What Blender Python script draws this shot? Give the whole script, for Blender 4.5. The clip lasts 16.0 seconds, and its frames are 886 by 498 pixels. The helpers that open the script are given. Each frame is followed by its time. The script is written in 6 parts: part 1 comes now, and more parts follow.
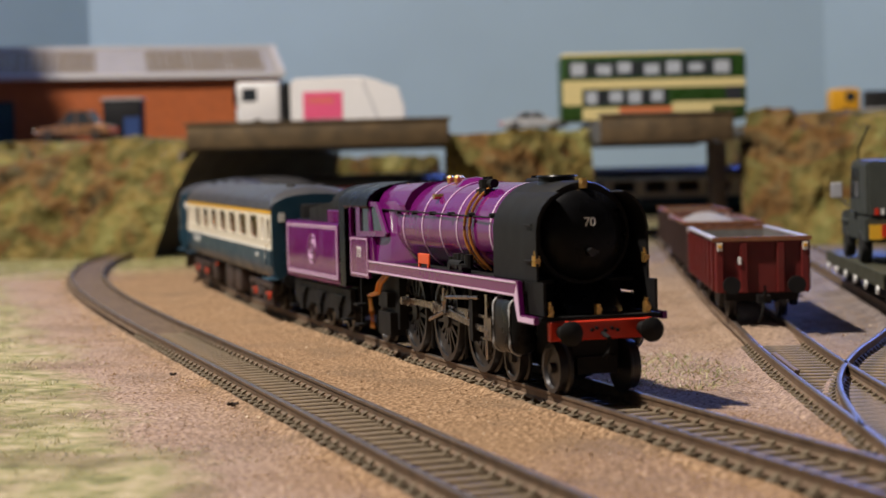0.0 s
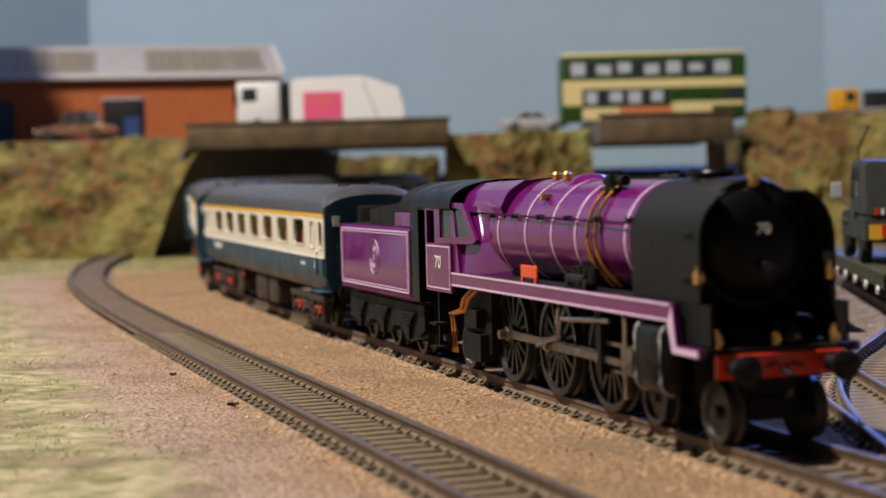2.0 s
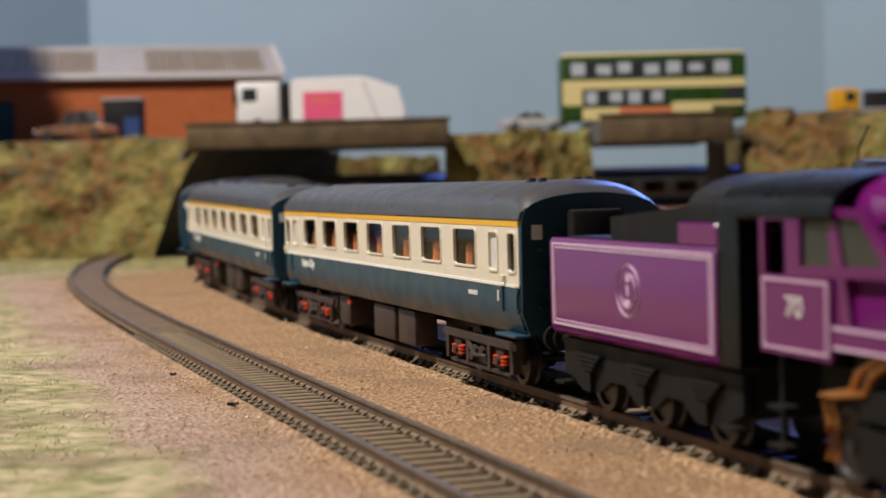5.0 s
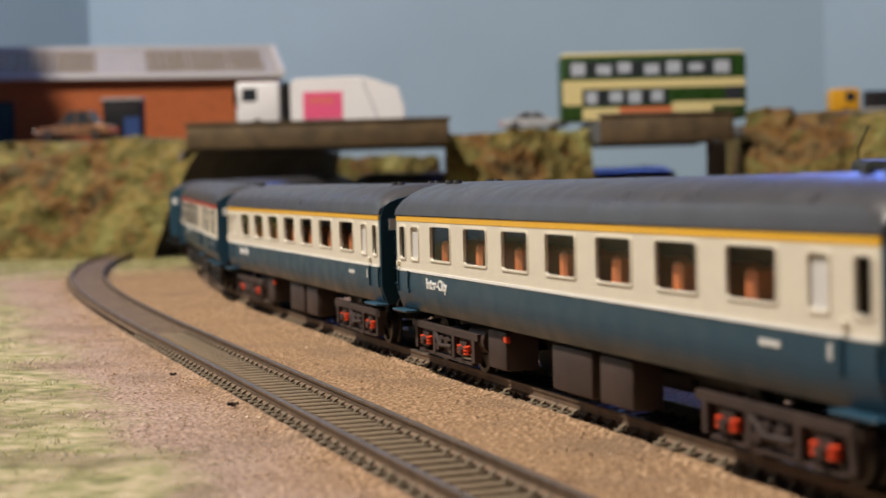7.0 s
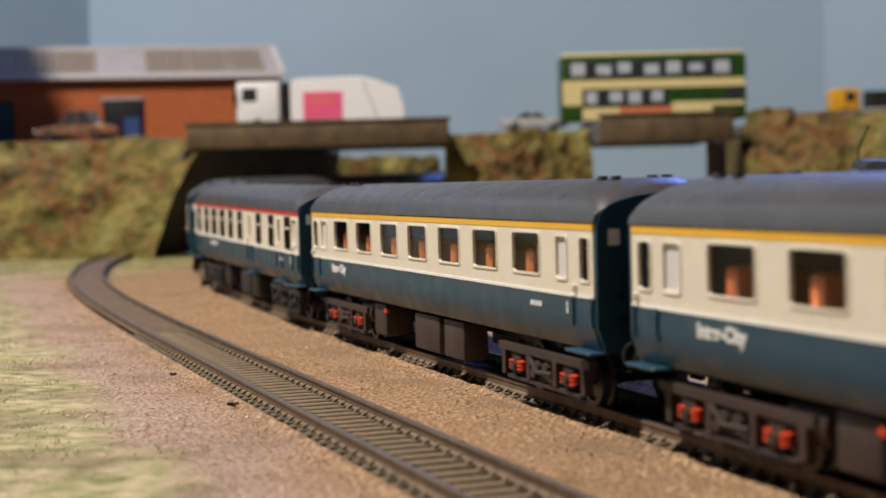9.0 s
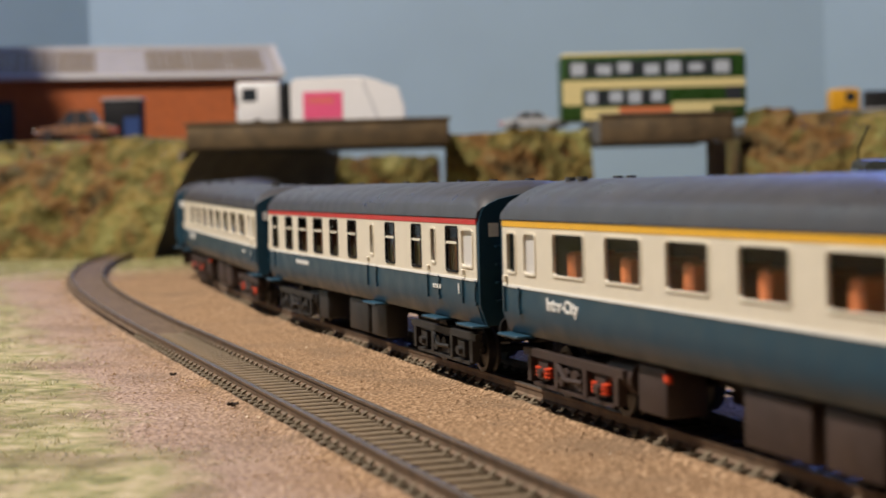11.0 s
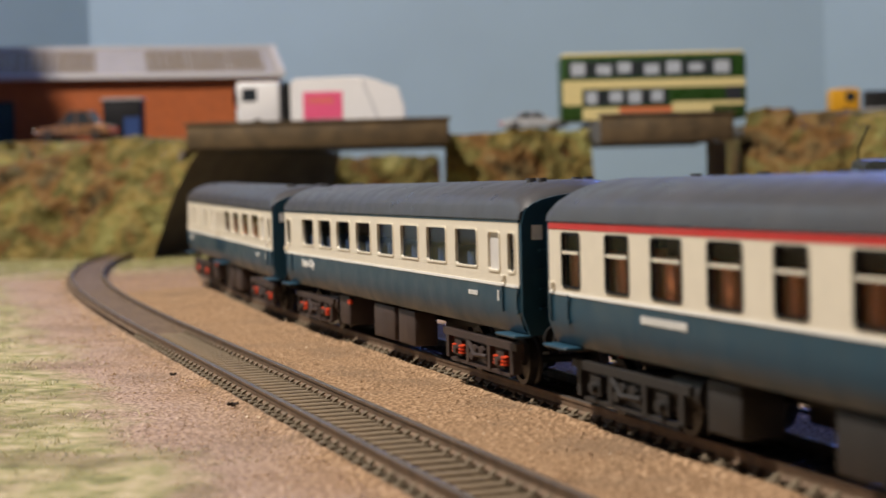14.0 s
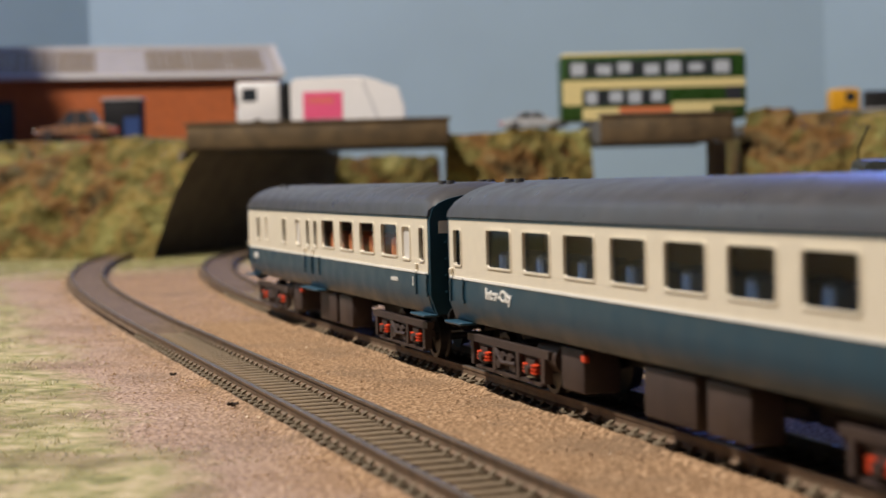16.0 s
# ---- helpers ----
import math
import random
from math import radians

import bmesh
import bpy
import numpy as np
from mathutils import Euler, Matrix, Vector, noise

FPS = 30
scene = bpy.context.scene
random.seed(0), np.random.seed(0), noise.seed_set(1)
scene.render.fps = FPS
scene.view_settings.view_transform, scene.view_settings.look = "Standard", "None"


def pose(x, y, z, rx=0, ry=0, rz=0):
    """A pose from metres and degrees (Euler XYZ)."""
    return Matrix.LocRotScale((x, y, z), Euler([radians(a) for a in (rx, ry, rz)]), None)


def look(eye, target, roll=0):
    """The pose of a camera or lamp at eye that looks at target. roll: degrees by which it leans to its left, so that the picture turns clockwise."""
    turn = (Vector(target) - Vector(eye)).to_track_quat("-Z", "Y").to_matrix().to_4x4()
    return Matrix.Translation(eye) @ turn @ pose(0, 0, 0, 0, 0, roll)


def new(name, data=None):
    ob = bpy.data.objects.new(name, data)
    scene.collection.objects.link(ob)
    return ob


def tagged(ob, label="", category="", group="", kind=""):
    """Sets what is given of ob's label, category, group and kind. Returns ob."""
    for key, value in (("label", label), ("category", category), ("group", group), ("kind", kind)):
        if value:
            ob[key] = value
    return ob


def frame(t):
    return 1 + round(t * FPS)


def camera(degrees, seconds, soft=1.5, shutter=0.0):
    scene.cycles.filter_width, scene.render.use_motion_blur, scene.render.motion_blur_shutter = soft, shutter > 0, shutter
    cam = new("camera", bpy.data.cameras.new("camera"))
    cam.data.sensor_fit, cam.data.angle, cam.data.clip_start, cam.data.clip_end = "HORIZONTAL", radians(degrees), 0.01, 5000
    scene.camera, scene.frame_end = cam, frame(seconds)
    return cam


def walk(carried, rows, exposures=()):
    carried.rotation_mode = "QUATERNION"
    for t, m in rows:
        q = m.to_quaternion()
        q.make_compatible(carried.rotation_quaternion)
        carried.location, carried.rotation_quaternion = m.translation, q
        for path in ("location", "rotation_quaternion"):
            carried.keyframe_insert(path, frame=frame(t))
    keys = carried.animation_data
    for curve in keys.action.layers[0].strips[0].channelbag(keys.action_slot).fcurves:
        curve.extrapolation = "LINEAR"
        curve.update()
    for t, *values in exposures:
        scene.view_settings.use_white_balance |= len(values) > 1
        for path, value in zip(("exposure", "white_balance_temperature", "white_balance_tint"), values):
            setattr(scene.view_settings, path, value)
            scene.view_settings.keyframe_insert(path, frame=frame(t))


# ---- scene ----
cam = camera(29.61, 16.0, soft=1.5, shutter=0.4)
EYE = pose(0, 0, 0.05006, 90 - 2.288, 0, 0) @ pose(0, 0, 0, 0, 0, -1.434)
walk(cam, [(0.0, EYE), (16.0, EYE)])
cam.data.dof.use_dof = True
cam.data.dof.focus_distance = 0.445
cam.data.dof.aperture_fstop = 21.0

# ---- world and lights ----
world = bpy.data.worlds.new("room_air")
scene.world = world
world.use_nodes = True
world.node_tree.nodes["Background"].inputs[0].default_value = (0.75, 0.86, 1.0, 1)
world.node_tree.nodes["Background"].inputs[1].default_value = 0.30


def area_lamp(name, eye, target, size, watts, colour, size_y=None):
    data = bpy.data.lights.new(name, "AREA")
    data.energy, data.color, data.size = watts, colour, size
    if size_y:
        data.shape, data.size_y = "RECTANGLE", size_y
    ob = new(name, data)
    ob.matrix_world = look(eye, target)
    return ob


area_lamp("ceiling_lamp_light", (-0.66, 0.35, 1.38), (0.0, 0.75, 0.0), 0.05, 39, (1.0, 0.905, 0.805))
# unseen blue light added high behind the backboards to tint roof and rail tops
area_lamp("window_daylight", (0.95, 2.60, 1.30), (0.1, 0.6, 0.0), 0.8, 33, (0.13, 0.26, 1.0), 0.5)
scene.view_settings.exposure = 0.0


# ---- materials ----
def nodes_of(name):
    m = bpy.data.materials.new(name)
    m.use_nodes = True
    n = m.node_tree.nodes
    return m, n, m.node_tree.links, n["Principled BSDF"]


def ramp(n, stops):
    r = n.new("ShaderNodeValToRGB")
    while len(r.color_ramp.elements) < len(stops):
        r.color_ramp.elements.new(0.5)
    for e, (at, c) in zip(r.color_ramp.elements, stops):
        e.position, e.color = at, (*c, 1)
    return r


def noise_of(n, l, scale, detail=4, coord=None):
    t = n.new("ShaderNodeTexNoise")
    t.inputs["Scale"].default_value, t.inputs["Detail"].default_value = scale, detail
    if coord:
        l.new(coord, t.inputs["Vector"])
    return t


def surface(name, colour, rough=0.5, metal=0.0, vary=0.12, scale=300, bump=0.0, bump_scale=None, coat=0.0, dirt=None, dirt_amount=0.3, shine=0.5):
    """A painted, plastic or metal surface with fine variation, optional dirt patches and relief."""
    m, n, l, b = nodes_of(name)
    co = n.new("ShaderNodeTexCoord").outputs["Object"]
    t = noise_of(n, l, scale, 5, co)
    dark = tuple(c * (1 - vary) for c in colour)
    light = tuple(min(1, c * (1 + vary)) for c in colour)
    r = ramp(n, [(0.3, dark), (0.7, light)])
    l.new(t.outputs["Fac"], r.inputs[0])
    out = r.outputs[0]
    if dirt:
        t2 = noise_of(n, l, scale * 0.22, 6, co)
        r2 = ramp(n, [(0.45, (0, 0, 0)), (0.75, (dirt_amount,) * 3)])
        l.new(t2.outputs["Fac"], r2.inputs[0])
        mix = n.new("ShaderNodeMix")
        mix.data_type = "RGBA"
        l.new(r2.outputs[0], mix.inputs["Factor"])
        l.new(out, mix.inputs[6])
        mix.inputs[7].default_value = (*dirt, 1)
        out = mix.outputs[2]
    l.new(out, b.inputs["Base Color"])
    rr = ramp(n, [(0.3, (max(0.02, rough - 0.08),) * 3), (0.7, (min(1, rough + 0.08),) * 3)])
    t3 = noise_of(n, l, scale * 0.5, 3, co)
    l.new(t3.outputs["Fac"], rr.inputs[0])
    l.new(rr.outputs[0], b.inputs["Roughness"])
    b.inputs["Metallic"].default_value = metal
    b.inputs["Coat Weight"].default_value = coat
    b.inputs["Specular IOR Level"].default_value = shine
    if bump:
        t4 = noise_of(n, l, bump_scale or scale * 2, 6, co)
        bp = n.new("ShaderNodeBump")
        bp.inputs["Strength"].default_value, bp.inputs["Distance"].default_value = 1.0, bump
        l.new(t4.outputs["Fac"], bp.inputs["Height"])
        l.new(bp.outputs[0], b.inputs["Normal"])
    return m


def scenic(name, big, fine, big_scale, fine_scale, bump, rough=0.95, mixing=0.5):
    """Loose scenic cover: two colour ramps at two scales and deep relief."""
    m, n, l, b = nodes_of(name)
    co = n.new("ShaderNodeTexCoord").outputs["Object"]
    t1, t2 = noise_of(n, l, big_scale, 6, co), noise_of(n, l, fine_scale, 6, co)
    r1, r2 = ramp(n, big), ramp(n, fine)
    l.new(t1.outputs["Fac"], r1.inputs[0])
    l.new(t2.outputs["Fac"], r2.inputs[0])
    mix = n.new("ShaderNodeMix")
    mix.data_type = "RGBA"
    mix.inputs["Factor"].default_value = mixing
    l.new(r1.outputs[0], mix.inputs[6])
    l.new(r2.outputs[0], mix.inputs[7])
    l.new(mix.outputs[2], b.inputs["Base Color"])
    b.inputs["Roughness"].default_value = rough
    bp = n.new("ShaderNodeBump")
    bp.inputs["Strength"].default_value, bp.inputs["Distance"].default_value = 1.0, bump
    l.new(t2.outputs["Fac"], bp.inputs["Height"])
    l.new(bp.outputs[0], b.inputs["Normal"])
    return m


def glass(name, tint=(0.9, 0.95, 1.0), rough=0.02):
    m, n, l, b = nodes_of(name)
    b.inputs["Base Color"].default_value = (*tint, 1)
    b.inputs["Transmission Weight"].default_value = 1.0
    b.inputs["Roughness"].default_value = rough
    b.inputs["IOR"].default_value = 1.09
    return m


def ground_material():
    """Tan ballast sand by the tracks, pinkish bare earth, and green-yellow flock in front of the outer track."""
    m, n, l, b = nodes_of("scenic_ground")
    co = n.new("ShaderNodeTexCoord").outputs["Object"]
    sep = n.new("ShaderNodeSeparateXYZ")
    l.new(co, sep.inputs[0])
    fine, mid, big = noise_of(n, l, 900, 8, co), noise_of(n, l, 160, 6, co), noise_of(n, l, 22, 5, co)
    sand = ramp(n, [(0.36, (0.13, 0.076, 0.040)), (0.5, (0.285, 0.176, 0.098)), (0.64, (0.50, 0.335, 0.205))])
    earth = ramp(n, [(0.35, (0.16, 0.108, 0.074)), (0.5, (0.34, 0.235, 0.165)), (0.66, (0.56, 0.41, 0.305))])
    moss = ramp(n, [(0.28, (0.14, 0.135, 0.055)), (0.45, (0.28, 0.265, 0.115)), (0.58, (0.41, 0.345, 0.19)), (0.74, (0.56, 0.46, 0.31))])
    grey = ramp(n, [(0.3, (0.13, 0.105, 0.10)), (0.7, (0.30, 0.25, 0.235))])
    for r in (sand, earth):
        l.new(fine.outputs["Fac"], r.inputs[0])
    l.new(mid.outputs["Fac"], moss.inputs[0])
    l.new(mid.outputs["Fac"], grey.inputs[0])

    def calc(op, a, c):
        k = n.new("ShaderNodeMath")
        k.operation = op
        for slot, v in zip(k.inputs, (a, c)):
            if isinstance(v, (int, float)):
                slot.default_value = v
            else:
                l.new(v, slot)
        return k.outputs[0]

    def mask(value, lo, hi):
        r = ramp(n, [(0.0, (0, 0, 0)), (1.0, (1, 1, 1))])
        l.new(calc("DIVIDE", calc("SUBTRACT", value, lo), hi - lo), r.inputs[0])
        return r.outputs[0]

    def mix(f, a, c):
        k = n.new("ShaderNodeMix")
        k.data_type = "RGBA"
        for slot, v in ((k.inputs["Factor"], f), (k.inputs[6], a), (k.inputs[7], c)):
            l.new(v, slot)
        return k.outputs[2]

    # distance to the left of the tracks' line, wavering with the large noise
    across = calc("ADD", calc("MULTIPLY", sep.outputs[0], 0.93), calc("MULTIPLY", sep.outputs[1], 0.296))
    wave = calc("ADD", across, calc("MULTIPLY", calc("SUBTRACT", big.outputs["Fac"], 0.5), 0.05))
    wave = calc("ADD", wave, calc("MULTIPLY", calc("SUBTRACT", mid.outputs["Fac"], 0.5), 0.02))
    base = mix(mask(wave, 0.055, 0.085), earth.outputs[0], sand.outputs[0])
    base = mix(mask(wave, 0.165, 0.190), base, earth.outputs[0])
    yard = calc("ADD", sep.outputs[0], calc("MULTIPLY", calc("SUBTRACT", big.outputs["Fac"], 0.5), 0.06))
    base = mix(mask(yard, 0.108, 0.140), base, grey.outputs[0])
    base = mix(mask(wave, 0.052, 0.035), base, moss.outputs[0])
    # flock again along the foot of the bank
    foot = calc("ADD", calc("SUBTRACT", sep.outputs[1], calc("MULTIPLY", sep.outputs[0], 0.5)), calc("MULTIPLY", calc("SUBTRACT", big.outputs["Fac"], 0.5), 0.10))
    base = mix(mask(foot, 1.06, 1.22), base, moss.outputs[0])
    # darker, damper-looking stains with a shape of their own
    stain = ramp(n, [(0.50, (0, 0, 0)), (0.66, (0.55, 0.55, 0.55))])
    blot = noise_of(n, l, 34, 7, co)
    l.new(blot.outputs["Fac"], stain.inputs[0])
    umber = ramp(n, [(0.3, (0.11, 0.075, 0.048)), (0.7, (0.25, 0.17, 0.11))])
    l.new(fine.outputs["Fac"], umber.inputs[0])
    base = mix(stain.outputs[0], base, umber.outputs[0])
    l.new(base, b.inputs["Base Color"])
    b.inputs["Roughness"].default_value = 0.95
    b.inputs["Specular IOR Level"].default_value = 0.2
    bp = n.new("ShaderNodeBump")
    bp.inputs["Strength"].default_value, bp.inputs["Distance"].default_value = 1.0, 0.0007
    l.new(fine.outputs["Fac"], bp.inputs["Height"])
    l.new(bp.outputs[0], b.inputs["Normal"])
    return m


PURPLE = surface("purple_gloss_paint", (0.140, 0.008, 0.128), 0.15, vary=0.05, coat=0.18, shine=0.3)
PURPLE_PALE = surface("pale_purple_line", (0.70, 0.50, 0.70), 0.4, vary=0.04)
BLACK = surface("satin_black_paint", (0.006, 0.006, 0.007), 0.30, vary=0.2, shine=0.13)
SOOT = surface("matt_black_paint", (0.008, 0.0076, 0.008), 0.62, vary=0.25, shine=0.25)
STEEL = surface("grey_wheel_steel", (0.050, 0.050, 0.054), 0.38, metal=0.6, vary=0.2, dirt=(0.05, 0.035, 0.02))
ROD = surface("oily_rod_steel", (0.30, 0.26, 0.23), 0.25, metal=0.9, vary=0.2)
COPPER = surface("copper_pipe", (0.62, 0.25, 0.06), 0.32, metal=0.8)
BRASS = surface("brass_fitting", (0.75, 0.45, 0.15), 0.3, metal=0.9)
RED = surface("red_buffer_beam_paint", (0.62, 0.035, 0.012), 0.4, vary=0.06)
NAMEPLATE = surface("orange_red_plate", (0.75, 0.09, 0.02), 0.4, vary=0.05)
WHITE = surface("white_lettering", (0.82, 0.82, 0.80), 0.5, vary=0.03)
CREAM = surface("cream_coach_paint", (0.76, 0.70, 0.58), 0.42, vary=0.03)
TEAL = surface("blue_coach_paint", (0.014, 0.058, 0.098), 0.38, vary=0.06)
TEAL_END = surface("blue_coach_end_paint", (0.010, 0.050, 0.085), 0.42, vary=0.1)
YELLOW = surface("yellow_band_paint", (0.83, 0.46, 0.03), 0.42, vary=0.04)
REDBAND = surface("red_band_paint", (0.55, 0.03, 0.03), 0.42, vary=0.04)
ROOF = surface("grey_coach_roof_paint", (0.060, 0.060, 0.066), 0.34, vary=0.08, dirt=(0.11, 0.10, 0.10), dirt_amount=0.35)
UNDER = surface("dark_brown_underframe", (0.040, 0.025, 0.022), 0.6, vary=0.2, dirt=(0.10, 0.06, 0.04))
UNDER_BLACK = surface("black_underframe", (0.02, 0.018, 0.017), 0.6, vary=0.2)
ORANGE = surface("orange_axlebox_paint", (0.70, 0.065, 0.018), 0.45, vary=0.08)
SEAT = surface("orange_brown_seat_plastic", (0.55, 0.16, 0.05), 0.5, vary=0.1)
SEAT_BLUE = surface("dark_blue_seat_plastic", (0.03, 0.06, 0.13), 0.5, vary=0.1)
INTERIOR = surface("brown_interior_plastic", (0.12, 0.06, 0.035), 0.6, vary=0.1)
GLASS = glass("clear_glazing")
FROST = surface("frosted_white_glazing", (0.66, 0.65, 0.64), 0.35, vary=0.03)
RAIL = surface("weathered_rail_side", (0.165, 0.110, 0.070), 0.65, metal=0.2, vary=0.3, dirt=(0.2, 0.13, 0.08))
RAILTOP = surface("worn_rail_top", (0.20, 0.17, 0.15), 0.38, metal=0.7, vary=0.15)
SLEEPER = surface("weathered_sleeper_plastic", (0.15, 0.115, 0.072), 0.8, vary=0.4, scale=500, bump=0.0003, dirt=(0.26, 0.18, 0.11), dirt_amount=0.6)
GROUND = ground_material()
TRACKBED = scenic("dark_track_ballast", [(0.35, (0.070, 0.047, 0.031)), (0.65, (0.16, 0.108, 0.070))], [(0.32, (0.035, 0.023, 0.016)), (0.52, (0.13, 0.086, 0.055)), (0.70, (0.32, 0.22, 0.145))], 40, 800, 0.0006, mixing=0.55)
BANK = scenic("mossy_bank_cover", [(0.34, (0.022, 0.020, 0.005)), (0.43, (0.17, 0.070, 0.012)), (0.50, (0.085, 0.090, 0.014)), (0.57, (0.25, 0.175, 0.040)), (0.62, (0.22, 0.23, 0.060)), (0.70, (0.42, 0.38, 0.14))],
              [(0.32, (0.03, 0.022, 0.008)), (0.5, (0.15, 0.10, 0.035)), (0.70, (0.32, 0.265, 0.12))], 21, 110, 0.006, mixing=0.35)
TIMBER = surface("brown_bridge_timber", (0.10, 0.066, 0.030), 0.75, vary=0.35, scale=90, bump=0.0006, dirt=(0.05, 0.035, 0.015))
CONCRETE = surface("dark_tunnel_wall", (0.15, 0.125, 0.10), 0.85, vary=0.2, scale=60, bump=0.0004)
SKY_PAINT = surface("pale_blue_backboard_paint", (0.385, 0.52, 0.66), 0.7, vary=0.04, scale=6)
PLASTER = surface("grey_room_paint", (0.22, 0.225, 0.235), 0.8, vary=0.04, scale=8)
FLOORING = surface("grey_room_carpet", (0.16, 0.15, 0.14), 0.95, vary=0.2, scale=60)
BOARD = surface("plywood_baseboard", (0.36, 0.25, 0.14), 0.7, vary=0.15, scale=20)
ROAD = surface("grey_road_card", (0.12, 0.12, 0.12), 0.85, vary=0.2, scale=120, bump=0.0002)


# ---- mesh helpers ----
def box(bm, x0, x1, y0, y1, z0, z1):
    v = [bm.verts.new(c) for c in ((x0, y0, z0), (x1, y0, z0), (x1, y1, z0), (x0, y1, z0), (x0, y0, z1), (x1, y0, z1), (x1, y1, z1), (x0, y1, z1))]
    for f in ((3, 2, 1, 0), (4, 5, 6, 7), (0, 1, 5, 4), (1, 2, 6, 5), (2, 3, 7, 6), (3, 0, 4, 7)):
        bm.faces.new([v[i] for i in f])
    return bm


def boxes(*items):
    bm = bmesh.new()
    for i in items:
        box(bm, *i)
    return bm


def rbox(x0, x1, y0, y1, z0, z1, r=0.0005, seg=2):
    bm = boxes((x0, x1, y0, y1, z0, z1))
    bmesh.ops.bevel(bm, geom=bm.edges[:], offset=r, segments=seg, affect="EDGES", profile=0.5)
    return bm


def cyl(bm, c, r, half, axis="y", seg=20, r2=None):
    """A cylinder or cone round c, reaching half to both sides along the axis."""
    r2 = r if r2 is None else r2
    rings = []
    for h, rr in ((-half, r), (half, r2)):
        ring = []
        for i in range(seg):
            a, b = rr * math.cos(2 * math.pi * i / seg), rr * math.sin(2 * math.pi * i / seg)
            d = {"x": (h, a, b), "y": (b, h, a), "z": (a, b, h)}[axis]
            ring.append(bm.verts.new((c[0] + d[0], c[1] + d[1], c[2] + d[2])))
        rings.append(ring)
    for i in range(seg):
        j = (i + 1) % seg
        bm.faces.new((rings[0][i], rings[0][j], rings[1][j], rings[1][i]))
    bm.faces.new(rings[0][::-1])
    bm.faces.new(rings[1])
    return bm


def lathe(bm, c, profile, axis="x", seg=28, a0=0.0, a1=2 * math.pi):
    """A surface of revolution: profile of (along, radius)."""
    full = abs(a1 - a0 - 2 * math.pi) < 1e-6
    n = seg if full else seg + 1
    rings = []
    for h, r in profile:
        ring = []
        for i in range(n):
            t = a0 + (a1 - a0) * i / seg
            p, q = r * math.cos(t), r * math.sin(t)
            d = {"x": (h, p, q), "y": (q, h, p), "z": (p, q, h)}[axis]
            ring.append(bm.verts.new((c[0] + d[0], c[1] + d[1], c[2] + d[2])))
        rings.append(ring)
    for k in range(len(rings) - 1):
        for i in range(seg):
            j = (i + 1) % n
            bm.faces.new((rings[k][i], rings[k][j], rings[k + 1][j], rings[k + 1][i]))
    return bm


def prism(bm, pts, a, b, axis="y"):
    """Extrude the outline pts (two coordinates) from a to b along the axis."""
    def at(p, h):
        return {"y": (p[0], h, p[1]), "x": (h, p[0], p[1]), "z": (p[0], p[1], h)}[axis]
    lo, hi = [bm.verts.new(at(p, a)) for p in pts], [bm.verts.new(at(p, b)) for p in pts]
    n = len(pts)
    for i in range(n):
        j = (i + 1) % n
        bm.faces.new((lo[i], lo[j], hi[j], hi[i]))
    bm.faces.new(lo[::-1])
    bm.faces.new(hi)
    return bm


def tube(bm, pts, r, seg=8):
    pts = [Vector(p) for p in pts]
    rings = []
    for i, p in enumerate(pts):
        d = (pts[min(i + 1, len(pts) - 1)] - pts[max(i - 1, 0)]).normalized()
        u = d.cross(Vector((0, 0, 1)))
        u = u.normalized() if u.length > 1e-3 else Vector((1, 0, 0))
        w = d.cross(u)
        rings.append([bm.verts.new(p + r * (u * math.cos(2 * math.pi * k / seg) + w * math.sin(2 * math.pi * k / seg))) for k in range(seg)])
    for a, b in zip(rings, rings[1:]):
        for k in range(seg):
            j = (k + 1) % seg
            bm.faces.new((a[k], a[j], b[j], b[k]))
    bm.faces.new(rings[0][::-1])
    bm.faces.new(rings[-1])
    return bm


def mesh_of(name, bm, material, smooth=35):
    bmesh.ops.recalc_face_normals(bm, faces=bm.faces[:])
    data = bpy.data.meshes.new(name)
    bm.to_mesh(data)
    bm.free()
    data.materials.append(material)
    if smooth:
        data.shade_smooth()
        data.set_sharp_from_angle(angle=radians(smooth))
    return data


def part(name, bm, material, parent=None, label="", m=None, smooth=35):
    ob = new(name, bm if isinstance(bm, bpy.types.Mesh) else mesh_of(name, bm, material, smooth))
    if parent:
        ob.parent = parent
    if m is not None:
        ob.matrix_basis = m
    return tagged(ob, label)


def thing(name, label, category, m=None, group="", kind=""):
    ob = new(name)
    ob.empty_display_size = 0.01
    if m is not None:
        ob.matrix_basis = m
    return tagged(ob, label, category, group, kind)


# ---- the lines of the tracks ----
def line_of(x0, heading, start, radius, ease, then=None):
    """A centre line: straight, easing into a right-hand bend; s runs away from the camera, s = 0 at y = 0.3125. then: (s, radius, end) of a tighter far bend and where it runs out straight."""
    step = 0.002
    s = np.arange(-2.4, 2.8, step)
    k = np.clip((s - start) / ease, 0, 1) / radius
    if then:
        w = np.clip((s - then[0]) / 0.12, 0, 1)
        k = (k * (1 - w) + w / then[1]) * np.clip((then[2] - s) / 0.12 + 1, 0, 1)
    th = heading - np.cumsum(k) * step
    x, y = np.cumsum(np.cos(th)) * step, np.cumsum(np.sin(th)) * step
    i = int(np.argmin(abs(s)))
    return s, x - x[i] + x0, y - y[i] + 0.3125, th


def on_line(line, s, off=0.0):
    S, X, Y, T = line
    x, y, th = float(np.interp(s, S, X)), float(np.interp(s, S, Y)), float(np.interp(s, S, T))
    return x - math.sin(th) * off, y + math.cos(th) * off, th


MAIN = line_of(0.0598, 1.8768, 0.3415, 0.5649, 0.715, (0.74, 0.26, 1.17))
OUTER = line_of(-0.0036, 1.8901, 0.3699, 0.4386, 0.8807)


